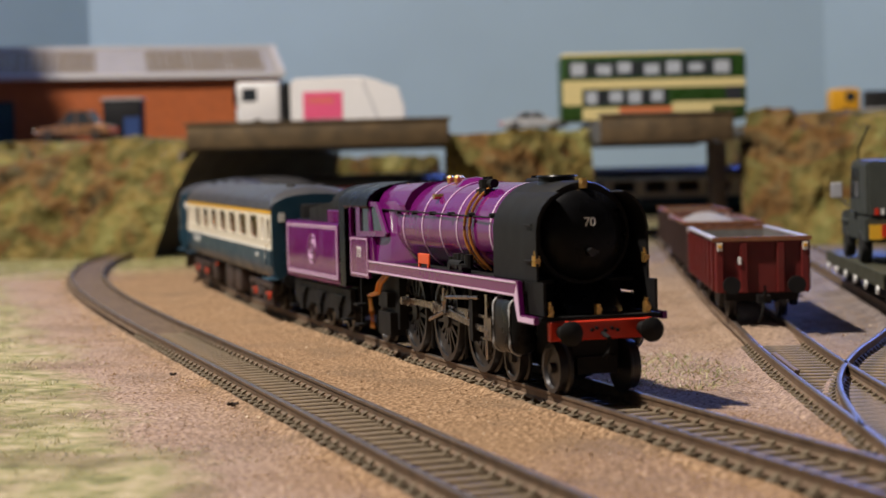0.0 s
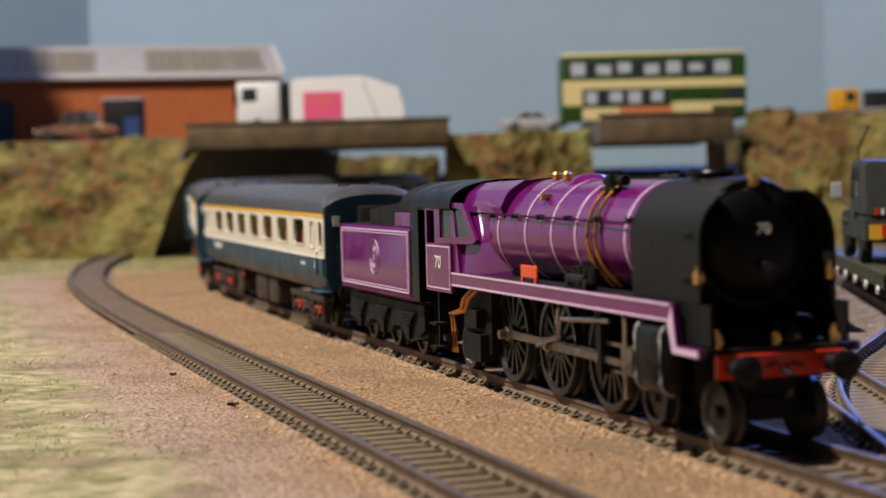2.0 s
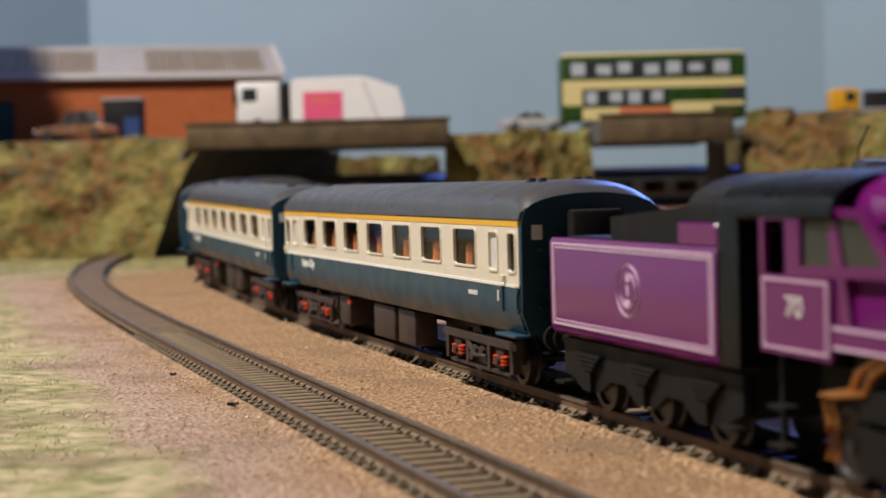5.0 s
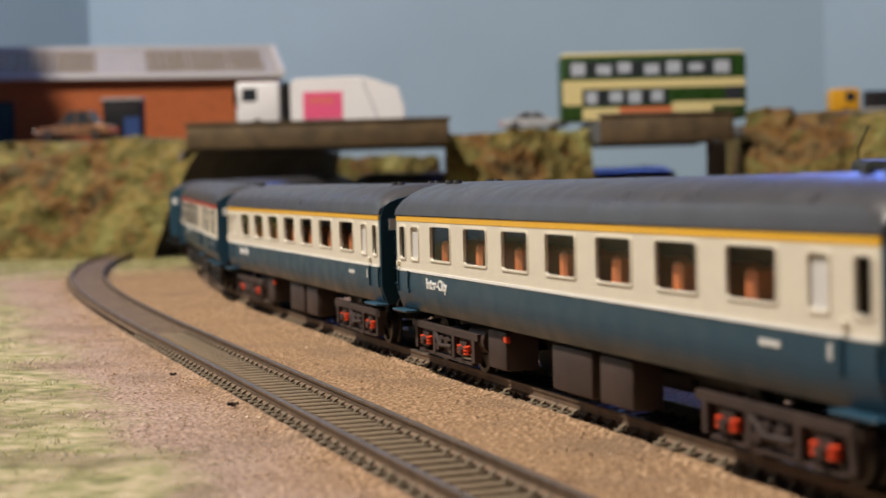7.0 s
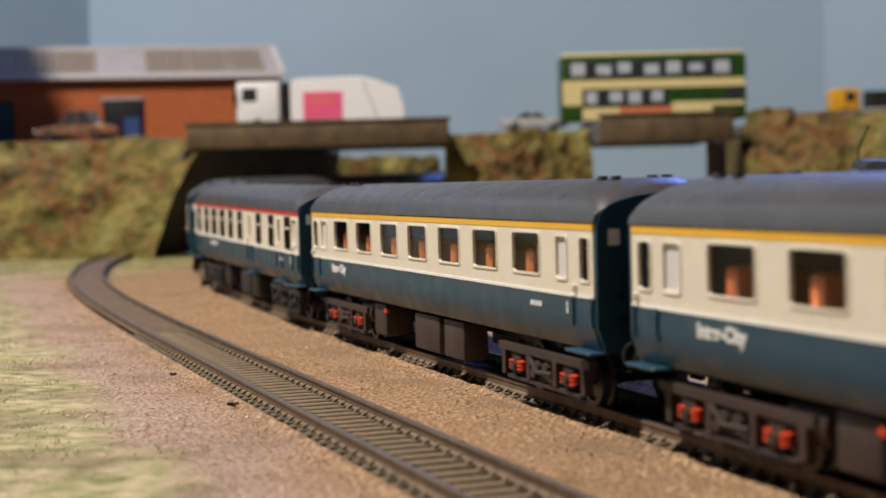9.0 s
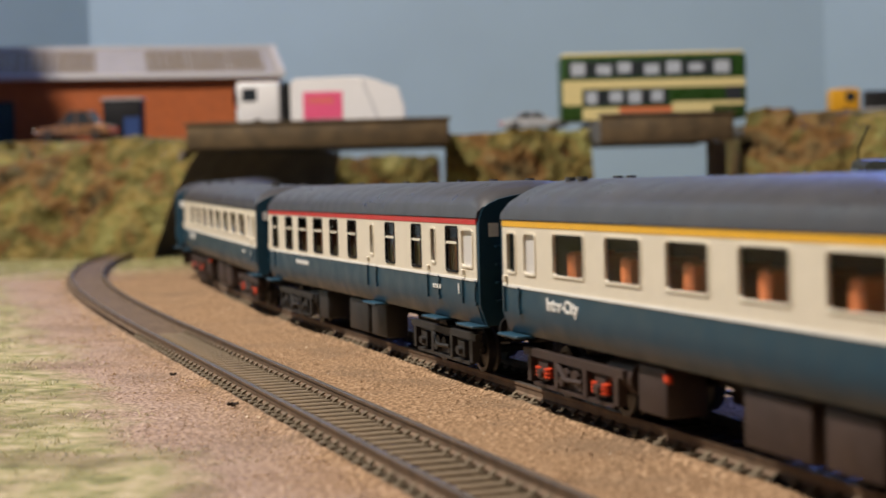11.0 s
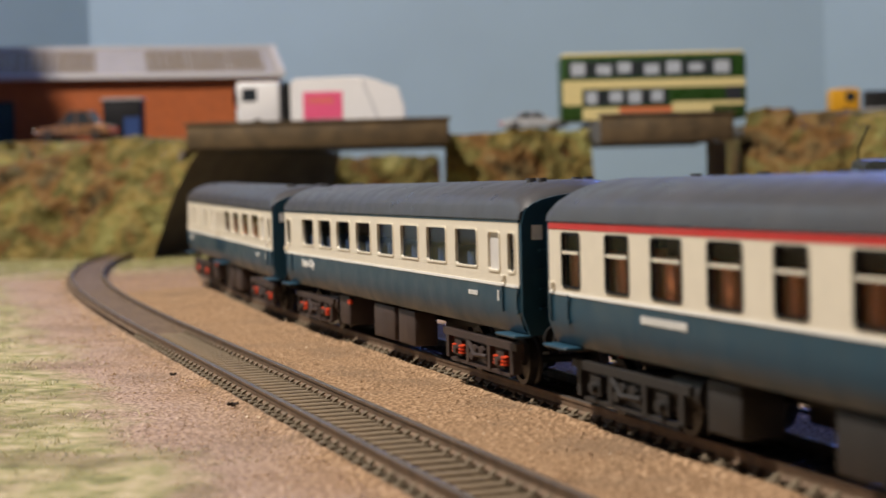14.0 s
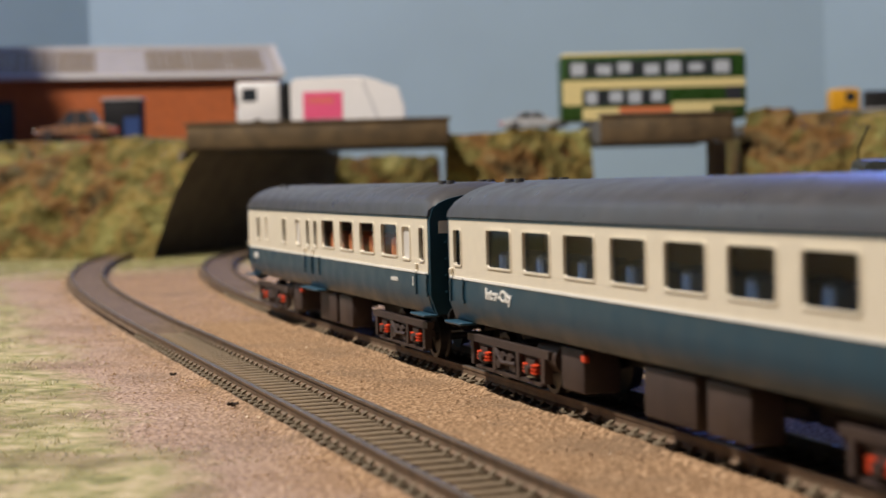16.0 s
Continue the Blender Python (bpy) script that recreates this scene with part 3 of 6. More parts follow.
def coach(kind, label, mid):
    """kind: first, second, brake, buffet. Local x points forward; the origin is on the rails at mid-length."""
    t = thing("passenger_coach", label, "coach", group="coaches of the train")
    h = LENGTH / 2
    W = 0.0178
    win_z = (0.0288, 0.0383)
    # openings in metres from the front end: windows, and narrow door lights (True: frosted)
    if kind == "first":
        wins = [(0.0251 + k * 0.02365, 0.0251 + k * 0.02365 + 0.0148) for k in range(7)]
        doors = [(0.0016, 0.0060, False), (0.0117, 0.0172, True), (0.1905, 0.1968, True), (0.2010, 0.2060, False)]
    elif kind == "second":
        wins = [(0.0242 + k * 0.02080, 0.0242 + k * 0.02080 + 0.0144) for k in range(8)]
        doors = [(0.0018, 0.0060, False), (0.0105, 0.0175, True), (0.2002, 0.2055, False)]
    elif kind == "brake":
        wins = [(0.0243 + k * 0.0208, 0.0243 + k * 0.0208 + 0.0142) for k in range(4)]
        doors = [(0.0025, 0.0066, False), (0.0135, 0.0202, True), (0.1066, 0.1110, False), (0.1162, 0.1206, False), (0.1285, 0.1344, True), (0.1483, 0.1535, False), (0.1757, 0.1795, True), (0.1883, 0.1935, False)]
    else:
        wins = [(0.0120, 0.0203), (0.0388, 0.0463), (0.0606, 0.0687), (0.0968, 0.1055), (0.1165, 0.1253), (0.1345, 0.1450), (0.1538, 0.1645), (0.1733, 0.1826), (0.1939, 0.2020)]
        doors = [(0.0022, 0.0097, True), (0.0278, 0.0314, False), (0.0798, 0.0830, False)]
        win_z = (0.0268, 0.0385)
    stripe = {"first": YELLOW, "buffet": REDBAND}.get(kind)
    top = ZG - 0.0015 if stripe else ZG - 0.0005
    for d in (-1, 1):
        y = d * W
        bm = bmesh.new()
        prism(bm, [(d * 0.0158, 0.0140), (d * 0.0169, 0.0155), (d * 0.0177, 0.0190), (y, 0.0215), (y, ZW), (y - d * 0.001, ZW), (y - d * 0.001, 0.0215), (d * 0.0148, 0.0140)], -h, h, "x")
        low = part("lower_panel", bm, TEAL, t, "dark blue lower side panel")
        holes = []
        for a, b in wins:
            holes.append((h - b, h - a, *win_z))
        for a, b, _ in doors:
            holes.append((h - b, h - a, 0.0284, 0.0379))
        holes.sort()
        up = part("upper_panel", side_sheet(-h, h, y, ZW + 0.00002, top, holes), CREAM, t, "cream upper side panel")
        y0, y1 = sorted((y, y + d * 0.0002))
        part("waist_line", boxes((-h, h, y0, y1, ZW - 0.0003, ZW + 0.0003)), WHITE, up, "thin white waist line")
        y0, y1 = sorted((y - d * 0.0009, y + d * 0.0001))
        if stripe:
            part("cantrail_band", boxes((-h, h, y0, y1, top + 0.00002, ZG)), stripe, t, "yellow band under the roof" if kind == "first" else "red band under the roof")
        else:
            part("cantrail_band", boxes((-h, h, y0, y1, top + 0.00002, ZG)), TEAL, t, "dark blue cantrail")
        for a, b in wins:
            wd = part("window", frame_bm(h - b, h - a, *win_z, y), CREAM if kind != "buffet" else SOOT, up)
            pn = part("pane", boxes((h - b, h - a, min(y - d * 0.0008, y - d * 0.0004), max(y - d * 0.0008, y - d * 0.0004), *win_z)), GLASS, wd, "clear glazing")
            pn.visible_shadow = False
            if kind == "buffet":
                y2, y3 = sorted((y - d * 0.0004, y + d * 0.0002))
                part("transom", boxes((h - b, h - a, y2, y3, 0.0340, 0.0346)), CREAM, wd, "pale sliding-light bar")
        for a, b, frosted in doors:
            wd = part("door_window", frame_bm(h - b, h - a, 0.0284, 0.0379, y), CREAM, up)
            pn = part("pane", boxes((h - b, h - a, min(y - d * 0.0008, y - d * 0.0004), max(y - d * 0.0008, y - d * 0.0004), 0.0284, 0.0379)), FROST if frosted else GLASS, wd, "frosted white glazing" if frosted else "clear glazing")
            pn.visible_shadow = False
        # doors with hinges, handles and steps
        ends = [h - 0.0048, -h + 0.0052]
        if kind == "brake":
            ends += [h - 0.1088, h - 0.1184]
        if kind == "buffet":
            ends += [h - 0.0296, h - 0.0814]
        for x in ends:
            bm = bmesh.new()
            y2, y3 = sorted((y, y + d * 0.0005))
            box(bm, x - 0.0042, x - 0.0040, y2, y3, 0.0190, ZW)
            box(bm, x + 0.0040, x + 0.0042, y2, y3, 0.0190, ZW)
            for z in (0.0192, 0.0238):
                box(bm, x + 0.0036, x + 0.0048, y2, y3, z, z + 0.0008)
            part("door_seam", bm, TEAL, t, "door seams and hinges")
            y2, y3 = sorted((y, y + d * 0.0010))
            part("door_handle", rbox(x - 0.0036, x - 0.0026, y2, y3, 0.0262, 0.0278, 0.0002, 1), CREAM, t)
            y2, y3 = sorted((d * 0.0150, d * 0.0196))
            part("footstep", rbox(x - 0.0055, x + 0.0055, y2, y3, 0.0134, 0.0141, 0.0002, 1), TEAL, t)
        # lettering on the lower panel
        def bars(x, z, widths, hgt, nm, lab):
            bm = bmesh.new()
            at = x
            y2, y3 = sorted((y + d * 0.00005, y + d * 0.00025))
            for w in widths:
                box(bm, min(at, at - d * 0 + w), max(at, at + w), y2, y3, z, z + hgt)
                at += w + 0.0004
            part(nm, bm, WHITE, t, lab)
        bars(h - 0.0300, 0.0218, (0.0012, 0.0008, 0.0014, 0.0010), 0.0011, "number_bars", "small white number marks")
        bars(h - 0.0120, 0.0213, (0.0007,), 0.0026, "class_mark", "small white class mark")
        if kind == "buffet":
            bars(-h + 0.0400, 0.0218, (0.0010,) * 12, 0.0015, "lettering_bars", "white lettering marks")
        elif kind in ("first", "second"):
            wt = bpy.data.curves.new("lettering", "FONT")
            wt.body, wt.size, wt.extrude, wt.offset, wt.align_x = "Inter-City", 0.0038, 0.00008, 0.00012, "LEFT"
            ob = new("lettering", wt)
            ob.data.materials.append(WHITE)
            ob.parent = t
            ob.matrix_basis = pose(-h + (0.0232 if d < 0 else 0.0300), y + d * 0.0001, 0.0212, 90, 0, 0 if d < 0 else 180)
            tagged(ob, "white lettering on the blue panel")
        else:
            bars(-h + 0.0100, 0.0210, (0.0018, 0.0014, 0.0020), 0.0022, "lettering_bars", "white lettering marks")
    # ends, gangways, roof, floor
    for e in (-1, 1):
        bm = bmesh.new()
        arch = [(math.cos(math.pi * k / 12) * 0.0172, ZG + math.sin(math.pi * k / 12) ** 0.75 * 0.0062) for k in range(13)]
        x0, x1 = sorted((e * (h - 0.0001), e * (h + 0.0012)))
        prism(bm, [(-0.0158, 0.0140), (0.0158, 0.0140), (0.0176, 0.0190), (0.0176, ZG - 0.001)] + arch[1:-1] + [(-0.0176, ZG - 0.001), (-0.0176, 0.0190)], x0, x1, "x")
        end = part("end_panel", bm, TEAL_END, t, "dark blue coach end")
        x0, x1 = sorted((e * (h + 0.0012), e * (h + 0.0050)))
        part("gangway", rbox(x0, x1, -0.0065, 0.0065, 0.0150, 0.0430, 0.0010), SOOT, end, "black gangway bellows")
        x0, x1 = sorted((e * (h + 0.0012), e * (h + 0.0015)))
        for d in (-1, 1):
            part("notice_plate", boxes((x0, x1, min(d * 0.0125, d * 0.0150), max(d * 0.0125, d * 0.0150), 0.0362, 0.0396)), WHITE, end, "small white notice plate")
            x2 = e * (h + 0.0022)
            bm = bmesh.new()
            for z in (0.020, 0.0245, 0.029, 0.0335):
                box(bm, min(x2, e * h), max(x2, e * h), d * 0.0125 - 0.0010, d * 0.0125 + 0.0010, z, z + 0.0005)
            part("end_step", bm, TEAL_END, end)
            bm = bmesh.new()
            cyl(bm, (e * (h + 0.003), d * 0.0115, 0.0137), 0.0008, 0.003, "x", 10)
            cyl(bm, (e * (h + 0.0055), d * 0.0115, 0.0137), 0.0030, 0.0005, "x", 16)
            part("buffer", bm, SOOT, end)
    r = part("roof", roof_bm(-h - 0.0008, h + 0.0008, 0.0181, ZG + 0.0002, 0.0500), ROOF, t, "dark grey curved roof")
    for x in ([h - 0.012, h - 0.018, -h + 0.012, -h + 0.018] if kind != "buffet" else [h - 0.02 - 0.024 * k for k in range(8)]):
        for d in ((-1, 1) if kind != "buffet" else (1,)):
            bm = bmesh.new()
            cyl(bm, (x, d * 0.0060, 0.0497), 0.0012, 0.0008, "z", 10)
            part("roof_vent", bm, ROOF, r)
    part("floor_pan", boxes((-h, h, -0.0150, 0.0150, 0.0138, 0.0150)), UNDER_BLACK, t)
    # seats and partitions behind the windows
    seat = SEAT_BLUE if kind in ("second",) else SEAT
    for a, b in wins:
        for d in (-1, 1):
            x = h - (a + b) / 2
            for k in (-1, 1):
                part("seat", rbox(x + k * 0.0050 - 0.0016, x + k * 0.0050 + 0.0016, d * 0.0095 - 0.0055, d * 0.0095 + 0.0055, 0.0150, 0.0342 if kind != "second" else 0.0328, 0.0008, 1), seat, t, "moulded coach seat")
    part("aisle_wall", boxes((-h + 0.02, h - 0.02, -0.0006, 0.0006, 0.0150, 0.0395)), INTERIOR, t, "brown interior partition")
    # running gear
    og = kind != "buffet"
    bogie(t, h - 0.0300, og)
    bogie(t, -h + 0.0300, og)
    um = UNDER if og else UNDER_BLACK
    for d in (-1, 1):
        def uy(a, b):
            return sorted((d * a, d * b))
        part("battery_box", rbox(-0.010, 0.009, *uy(0.008, 0.0152), 0.0030, 0.0132, 0.0006), um, t, "brown underfloor equipment box")
        part("battery_box", rbox(0.012, 0.026, *uy(0.008, 0.0150), 0.0030, 0.0132, 0.0006), um, t, "brown underfloor equipment box")
        part("equipment_box", rbox(-0.047, -0.036, *uy(0.006, 0.0148), 0.0035, 0.0132, 0.0006), um, t, "brown underfloor equipment box")
        bm = bmesh.new()
        cyl(bm, (-0.0545, d * 0.0118, 0.0095), 0.0034, 0.0055, "x", 16)
        part("air_tank", bm, um, t, "round underfloor air tank")
        if og:
            part("orange_tag", rbox(-0.0365, -0.0348, *uy(0.0140, 0.0153), 0.0105, 0.0122, 0.0003, 1), ORANGE, t)
    part("centre_beam", boxes((-h + 0.01, h - 0.01, -0.004, 0.004, 0.0095, 0.0138)), UNDER_BLACK, t)
    lengthen(t)
    VEHICLES.append((t, mid, LENGTH / 2 - 0.030))
    return t


P = LENGTH + GAP
coach("first", "blue and cream first class coach with yellow band", LENGTH / 2)
coach("first", "blue and cream first class coach with yellow band", LENGTH / 2 + P)
coach("buffet", "blue and cream buffet coach with red band", LENGTH / 2 + 2 * P)
coach("second", "blue and cream second class coach", LENGTH / 2 + 3 * P)
coach("brake", "blue and cream brake coach at the tail", LENGTH / 2 + 4 * P)


GREY_LINE = surface("grey_lining_paint", (0.42, 0.42, 0.42), 0.45, vary=0.05)
GLASS_DARK = surface("dark_window_plastic", (0.03, 0.035, 0.04), 0.12, vary=0.1)


def letters(name, text, size, parent, m, material, label):
    c = bpy.data.curves.new(name, "FONT")
    c.body, c.size, c.extrude, c.align_x, c.align_y = text, size, 0.00008, "CENTER", "CENTER"
    ob = new(name, c)
    ob.data.materials.append(material)
    ob.parent = parent
    ob.matrix_basis = m
    return tagged(ob, label)


def lining(parent, x0, x1, z0, z1, y, w=0.0004, lab="pale lining"):
    """A thin rectangular painted line, a hair proud of the side at y."""
    d = math.copysign(1, y)
    y0, y1 = sorted((y, y + d * 0.00012))
    bm = boxes((x0, x1, y0, y1, z0, z0 + w), (x0, x1, y0, y1, z1 - w, z1), (x0, x0 + w, y0, y1, z0 + w, z1 - w), (x1 - w, x1, y0, y1, z0 + w, z1 - w))
    return part("lining", bm, PURPLE_PALE, parent, lab)


def spoked(parent, x, r, spokes=15, crank=0.0045):
    """Two driving wheels on one axle, each with tyre, spokes, hub, balance weight and crank pin."""
    for d in (-1, 1):
        y = d * 0.0078
        bm = bmesh.new()
        lathe(bm, (0, 0, 0), [(y - d * 0.0004, r * 0.86), (y - d * 0.0004, r + 0.0008), (y + d * 0.0003, r + 0.0008), (y + d * 0.0006, r), (y + d * 0.0024, r * 0.99), (y + d * 0.0024, r * 0.87), (y - d * 0.0004, r * 0.86)], "y", 36)
        w = part("driving_wheel", bm, STEEL, parent, "dark grey spoked driving wheel", m=Matrix.Translation((x, 0, r)))
        WHEELS.append((w, Vector((x, 0, r)), r))
        ya, yb = sorted((y + d * 0.0002, y + d * 0.0019))
        bm = bmesh.new()
        prism(bm, [(0.0007, 0.0015), (0.0004, r * 0.88), (-0.0004, r * 0.88), (-0.0007, 0.0015)], ya, yb, "y")
        spoke = mesh_of("spoke", bm, STEEL)
        for k in range(spokes):
            part("spoke", spoke, STEEL, w, m=pose(0, 0, 0, 0, 360 * k / spokes, 0))
        bm = bmesh.new()
        cyl(bm, (0, y + d * 0.0014, 0), 0.0024, 0.0012, "y", 16)
        part("hub", bm, STEEL, w)
        bm = bmesh.new()
        prism(bm, [(r * 0.88 * math.sin(t), r * 0.88 * math.cos(t)) for t in (ROD_PHASE + 2.2 + 0.2 * k for k in range(10))], ya, yb, "y")
        part("balance_weight", bm, STEEL, w)
        bm = bmesh.new()
        cyl(bm, (crank * math.sin(ROD_PHASE), y + d * 0.0040, crank * math.cos(ROD_PHASE)), 0.0012, 0.0034, "y", 10)
        part("crank_pin", bm, ROD, w, "bright crank pin")


def locomotive():
    t = thing("steam_locomotive", "purple and black model steam locomotive with red buffer beam", "locomotive")
    def X(v):
        return 0.0675 - v
    R, CZ = 0.0118, 0.0372
    # frames, running plate and valance
    part("main_frame", boxes((X(0.142), X(0.0085), -0.0058, 0.0058, 0.0075, 0.0180)), SOOT, t, "black frames")
    part("running_plate", boxes((X(0.124), X(0.0150), -0.0163, 0.0163, 0.0254, 0.0262)), SOOT, t, "black running plate")
    part("front_platform", boxes((X(0.0150), X(0.0050), -0.0150, 0.0150, 0.0175, 0.0183)), SOOT, t, "black front platform")
    for d in (-1, 1):
        y0, y1 = sorted((d * 0.0155, d * 0.0166))
        bm = bmesh.new()
        prism(bm, [(X(0.124), 0.0226), (X(0.0158), 0.0226), (X(0.0140), 0.0168), (X(0.0050), 0.0168), (X(0.0050), 0.0186), (X(0.0126), 0.0186), (X(0.0138), 0.0264), (X(0.124), 0.0264)], y0, y1, "y")
        v = part("valance", bm, PURPLE, t, "purple footplate edge with pale lines")
        y0, y1 = sorted((d * 0.0148, d * 0.0153))
        part("valance_back", boxes((X(0.124), X(0.0150), y0, y1, 0.0226, 0.0253)), SOOT, v, "black inner face")
        y0, y1 = sorted((d * 0.0166, d * 0.01675))
        for z in (0.0228, 0.0258):
            part("lining", boxes((X(0.1238), X(0.0148), y0, y1, z, z + 0.0005)), PURPLE_PALE, v)
        bm = bmesh.new()
        prism(bm, [(X(0.0157), 0.0226), (X(0.0140), 0.0170), (X(0.0052), 0.0170), (X(0.0052), 0.0182), (X(0.0127), 0.0182), (X(0.0141), 0.0258)], y0, y1, "y")
        part("lining", bm, PURPLE_PALE, v)
    # boiler, firebox, smokebox
    bm = bmesh.new()
    lathe(bm, (0, 0, CZ), [(X(0.107), 0.0), (X(0.107), 0.0130), (X(0.080), 0.0128), (X(0.037), 0.0121), (X(0.037), 0.0)], "x", 48)
    boiler = part("boiler", bm, PURPLE, t, "gloss purple boiler with pale bands")
    for xb, r in ((0.1015, 0.01302), (0.0860, 0.01292), (0.0725, 0.01272), (0.0610, 0.01255), (0.0395, 0.01222)):
        bm = bmesh.new()
        lathe(bm, (0, 0, CZ), [(X(xb) - 0.00035, r - 0.0004), (X(xb) - 0.00035, r + 0.0001), (X(xb) + 0.00035, r + 0.0001), (X(xb) + 0.00035, r - 0.0004)], "x", 48)
        part("boiler_band", bm, PURPLE_PALE, boiler, "pale boiler band")
    def section(hw_low, hw_top, z0, z1, r):
        pts = [(-hw_low, z0), (hw_low, z0), (hw_top + 0.0006, z1 - r)]
        pts += [(hw_top - r + r * math.cos(a), z1 - r + r * math.sin(a)) for a in (0.4, 0.8, 1.2)]
        for k in range(5):
            u = (hw_top - r) * (1 - k / 2)
            pts.append((u, z1 + 0.0012 * (1 - (u / hw_top) ** 2)))
        pts += [(-(hw_top - r + r * math.cos(a)), z1 - r + r * math.sin(a)) for a in (1.2, 0.8, 0.4)]
        return pts + [(-hw_top - 0.0006, z1 - r)]
    bm = bmesh.new()
    loops = [[bm.verts.new((X(v), y, z)) for y, z in section(*dims)] for v, dims in ((0.1300, (0.0154, 0.0124, 0.0262, 0.0486, 0.0048)), (0.1090, (0.0148, 0.0124, 0.0262, 0.0490, 0.0052)), (0.0985, (0.0075, 0.0129, 0.0262, 0.0492, 0.0058)))]
    for a, b in zip(loops, loops[1:]):
        for k in range(len(a)):
            bm.faces.new((a[k], a[(k + 1) % len(a)], b[(k + 1) % len(a)], b[k]))
    bm.faces.new(loops[0][::-1])
    bm.faces.new(loops[-1])
    fire = part("firebox", bm, PURPLE, t, "gloss purple square-shouldered firebox")
    for xx in (0.1045, 0.1150):
        bm = bmesh.new()
        for d in (-1, 1):
            box(bm, X(xx) - 0.0002, X(xx) + 0.0002, min(d * 0.0060, d * 0.0066), max(d * 0.0060, d * 0.0066), 0.0490, 0.0500)
        part("washout_plug", bm, BRASS, fire)
    bm = bmesh.new()
    lathe(bm, (0, 0, CZ), [(X(0.037), 0.0), (X(0.037), 0.0125), (X(0.0145), 0.0125), (X(0.0135), 0.0120), (X(0.0135), 0.0)], "x", 48)
    smoke = part("smokebox", bm, SOOT, t, "black smokebox")
    bm = bmesh.new()
    lathe(bm, (0, 0, CZ - 0.0004), [(X(0.0135), 0.0108), (X(0.0128), 0.0108), (X(0.0118), 0.0097), (X(0.0106), 0.0064), (X(0.0102), 0.0025), (X(0.0101), 0.0)], "x", 40)
    door = part("smokebox_door", bm, BLACK, smoke, "domed black smokebox door")
    bm = bmesh.new()
    cyl(bm, (X(0.0095), 0, CZ - 0.0044), 0.0010, 0.0008, "x", 12)
    box(bm, X(0.0094), X(0.0088), -0.0003, 0.0018, CZ - 0.0048, CZ - 0.0040)
    part("dart_handle", bm, STEEL, smoke)
    letters("door_number", "70", 0.0030, smoke, pose(X(0.0097), 0, CZ + 0.0026, 90, 0, 90), WHITE, "white number on the door")
    bm = bmesh.new()
    prism(bm, [(X(0.030), 0.0262), (X(0.016), 0.0262), (X(0.0145), 0.0186), (X(0.030), 0.0186)], -0.0105, 0.0105, "y")
    part("saddle", bm, SOOT, t, "black smokebox saddle")
    bm = bmesh.new()
    prism(bm, [(X(0.0150), 0.0262), (X(0.0080), 0.0188), (X(0.0080), 0.0184), (X(0.0150), 0.0184)], -0.0070, 0.0070, "y")
    part("front_slope", bm, BLACK, t, "sloped black plate before the smokebox")
    # chimney, dome, valves
    bm = bmesh.new()
    lathe(bm, (X(0.0265), 0, 0), [(0.0478, 0.0056), (0.0496, 0.0043), (0.0503, 0.0043), (0.0507, 0.0050), (0.0511, 0.0047), (0.0511, 0.0034), (0.0500, 0.0030)], "z", 28)
    part("chimney", bm, BLACK, t, "squat black chimney")
    bm = bmesh.new()
    lathe(bm, (X(0.0770), 0, 0), [(0.0485, 0.0060), (0.0500, 0.0044), (0.0509, 0.0030), (0.0513, 0.0)], "z", 28)
    part("dome", bm, PURPLE, boiler, "low purple dome")
    for x, y in ((0.0925, 0.0016), (0.0925, -0.0016), (0.0860, -0.0020)):
        bm = bmesh.new()
        lathe(bm, (X(x), y, 0), [(0.0492, 0.0010), (0.0505, 0.0009), (0.0512, 0.0012), (0.0519, 0.0006), (0.0520, 0.0)], "z", 12)
        part("safety_valve", bm, BRASS, boiler, "brass safety valve")
    for d in (-1, 1):
        # pipes round the boiler from the clack valves
        for xx in (0.0510, 0.0545):
            pts = []
            for k in range(13):
                a = radians(62 - k * 9.5)
                pts.append((X(xx + 0.0006 * (k / 12) ** 2 - 0.003 * (k / 12) ** 3), d * 0.0131 * math.cos(a), CZ + 0.0131 * math.sin(a)))
            part("feed_pipe", tube(bmesh.new(), pts, 0.00042), COPPER, boiler, "copper feed pipe")
        bm = bmesh.new()
        cyl(bm, (X(0.0530), d * 0.0066, CZ + 0.0122), 0.0012, 0.0040, "x", 10)
        cyl(bm, (X(0.0530), d * 0.0078, CZ + 0.0116), 0.0014, 0.0016, "z", 8)
        box(bm, X(0.0560), X(0.0500), d * 0.0080 - 0.0008, d * 0.0080 + 0.0008, CZ + 0.0096, CZ + 0.0108)
        cyl(bm, (X(0.0515), d * 0.0068, CZ + 0.0124), 0.0007, 0.0016, "z", 8)
        cyl(bm, (X(0.0545), d * 0.0068, CZ + 0.0124), 0.0007, 0.0016, "z", 8)
        part("clack_valve", bm, SOOT, boiler, "black valve on the boiler")
        bm = bmesh.new()
        cyl(bm, (X(0.0800), d * 0.0102, CZ + 0.0088), 0.0008, 0.0014, "y", 8)
        part("valve", bm, BRASS, boiler, "small brass valve")
        bm = tube(bmesh.new(), [(X(0.122), d * 0.0136, CZ + 0.0050), (X(0.09), d * 0.0131, CZ + 0.0044), (X(0.05), d * 0.0127, CZ + 0.0038), (X(0.030), d * 0.0131, CZ + 0.0036)], 0.00025, 6)
        for xx in (0.118, 0.105, 0.092, 0.078, 0.064, 0.050, 0.036):
            cyl(bm, (X(xx), d * 0.0128, CZ + 0.0042), 0.0006, 0.0009, "y", 8)
        part("handrail", bm, SOOT, boiler, "black boiler handrail")
        # nameplate, ejector and pumps on the running plate
        y0, y1 = sorted((d * 0.0146, d * 0.0152))
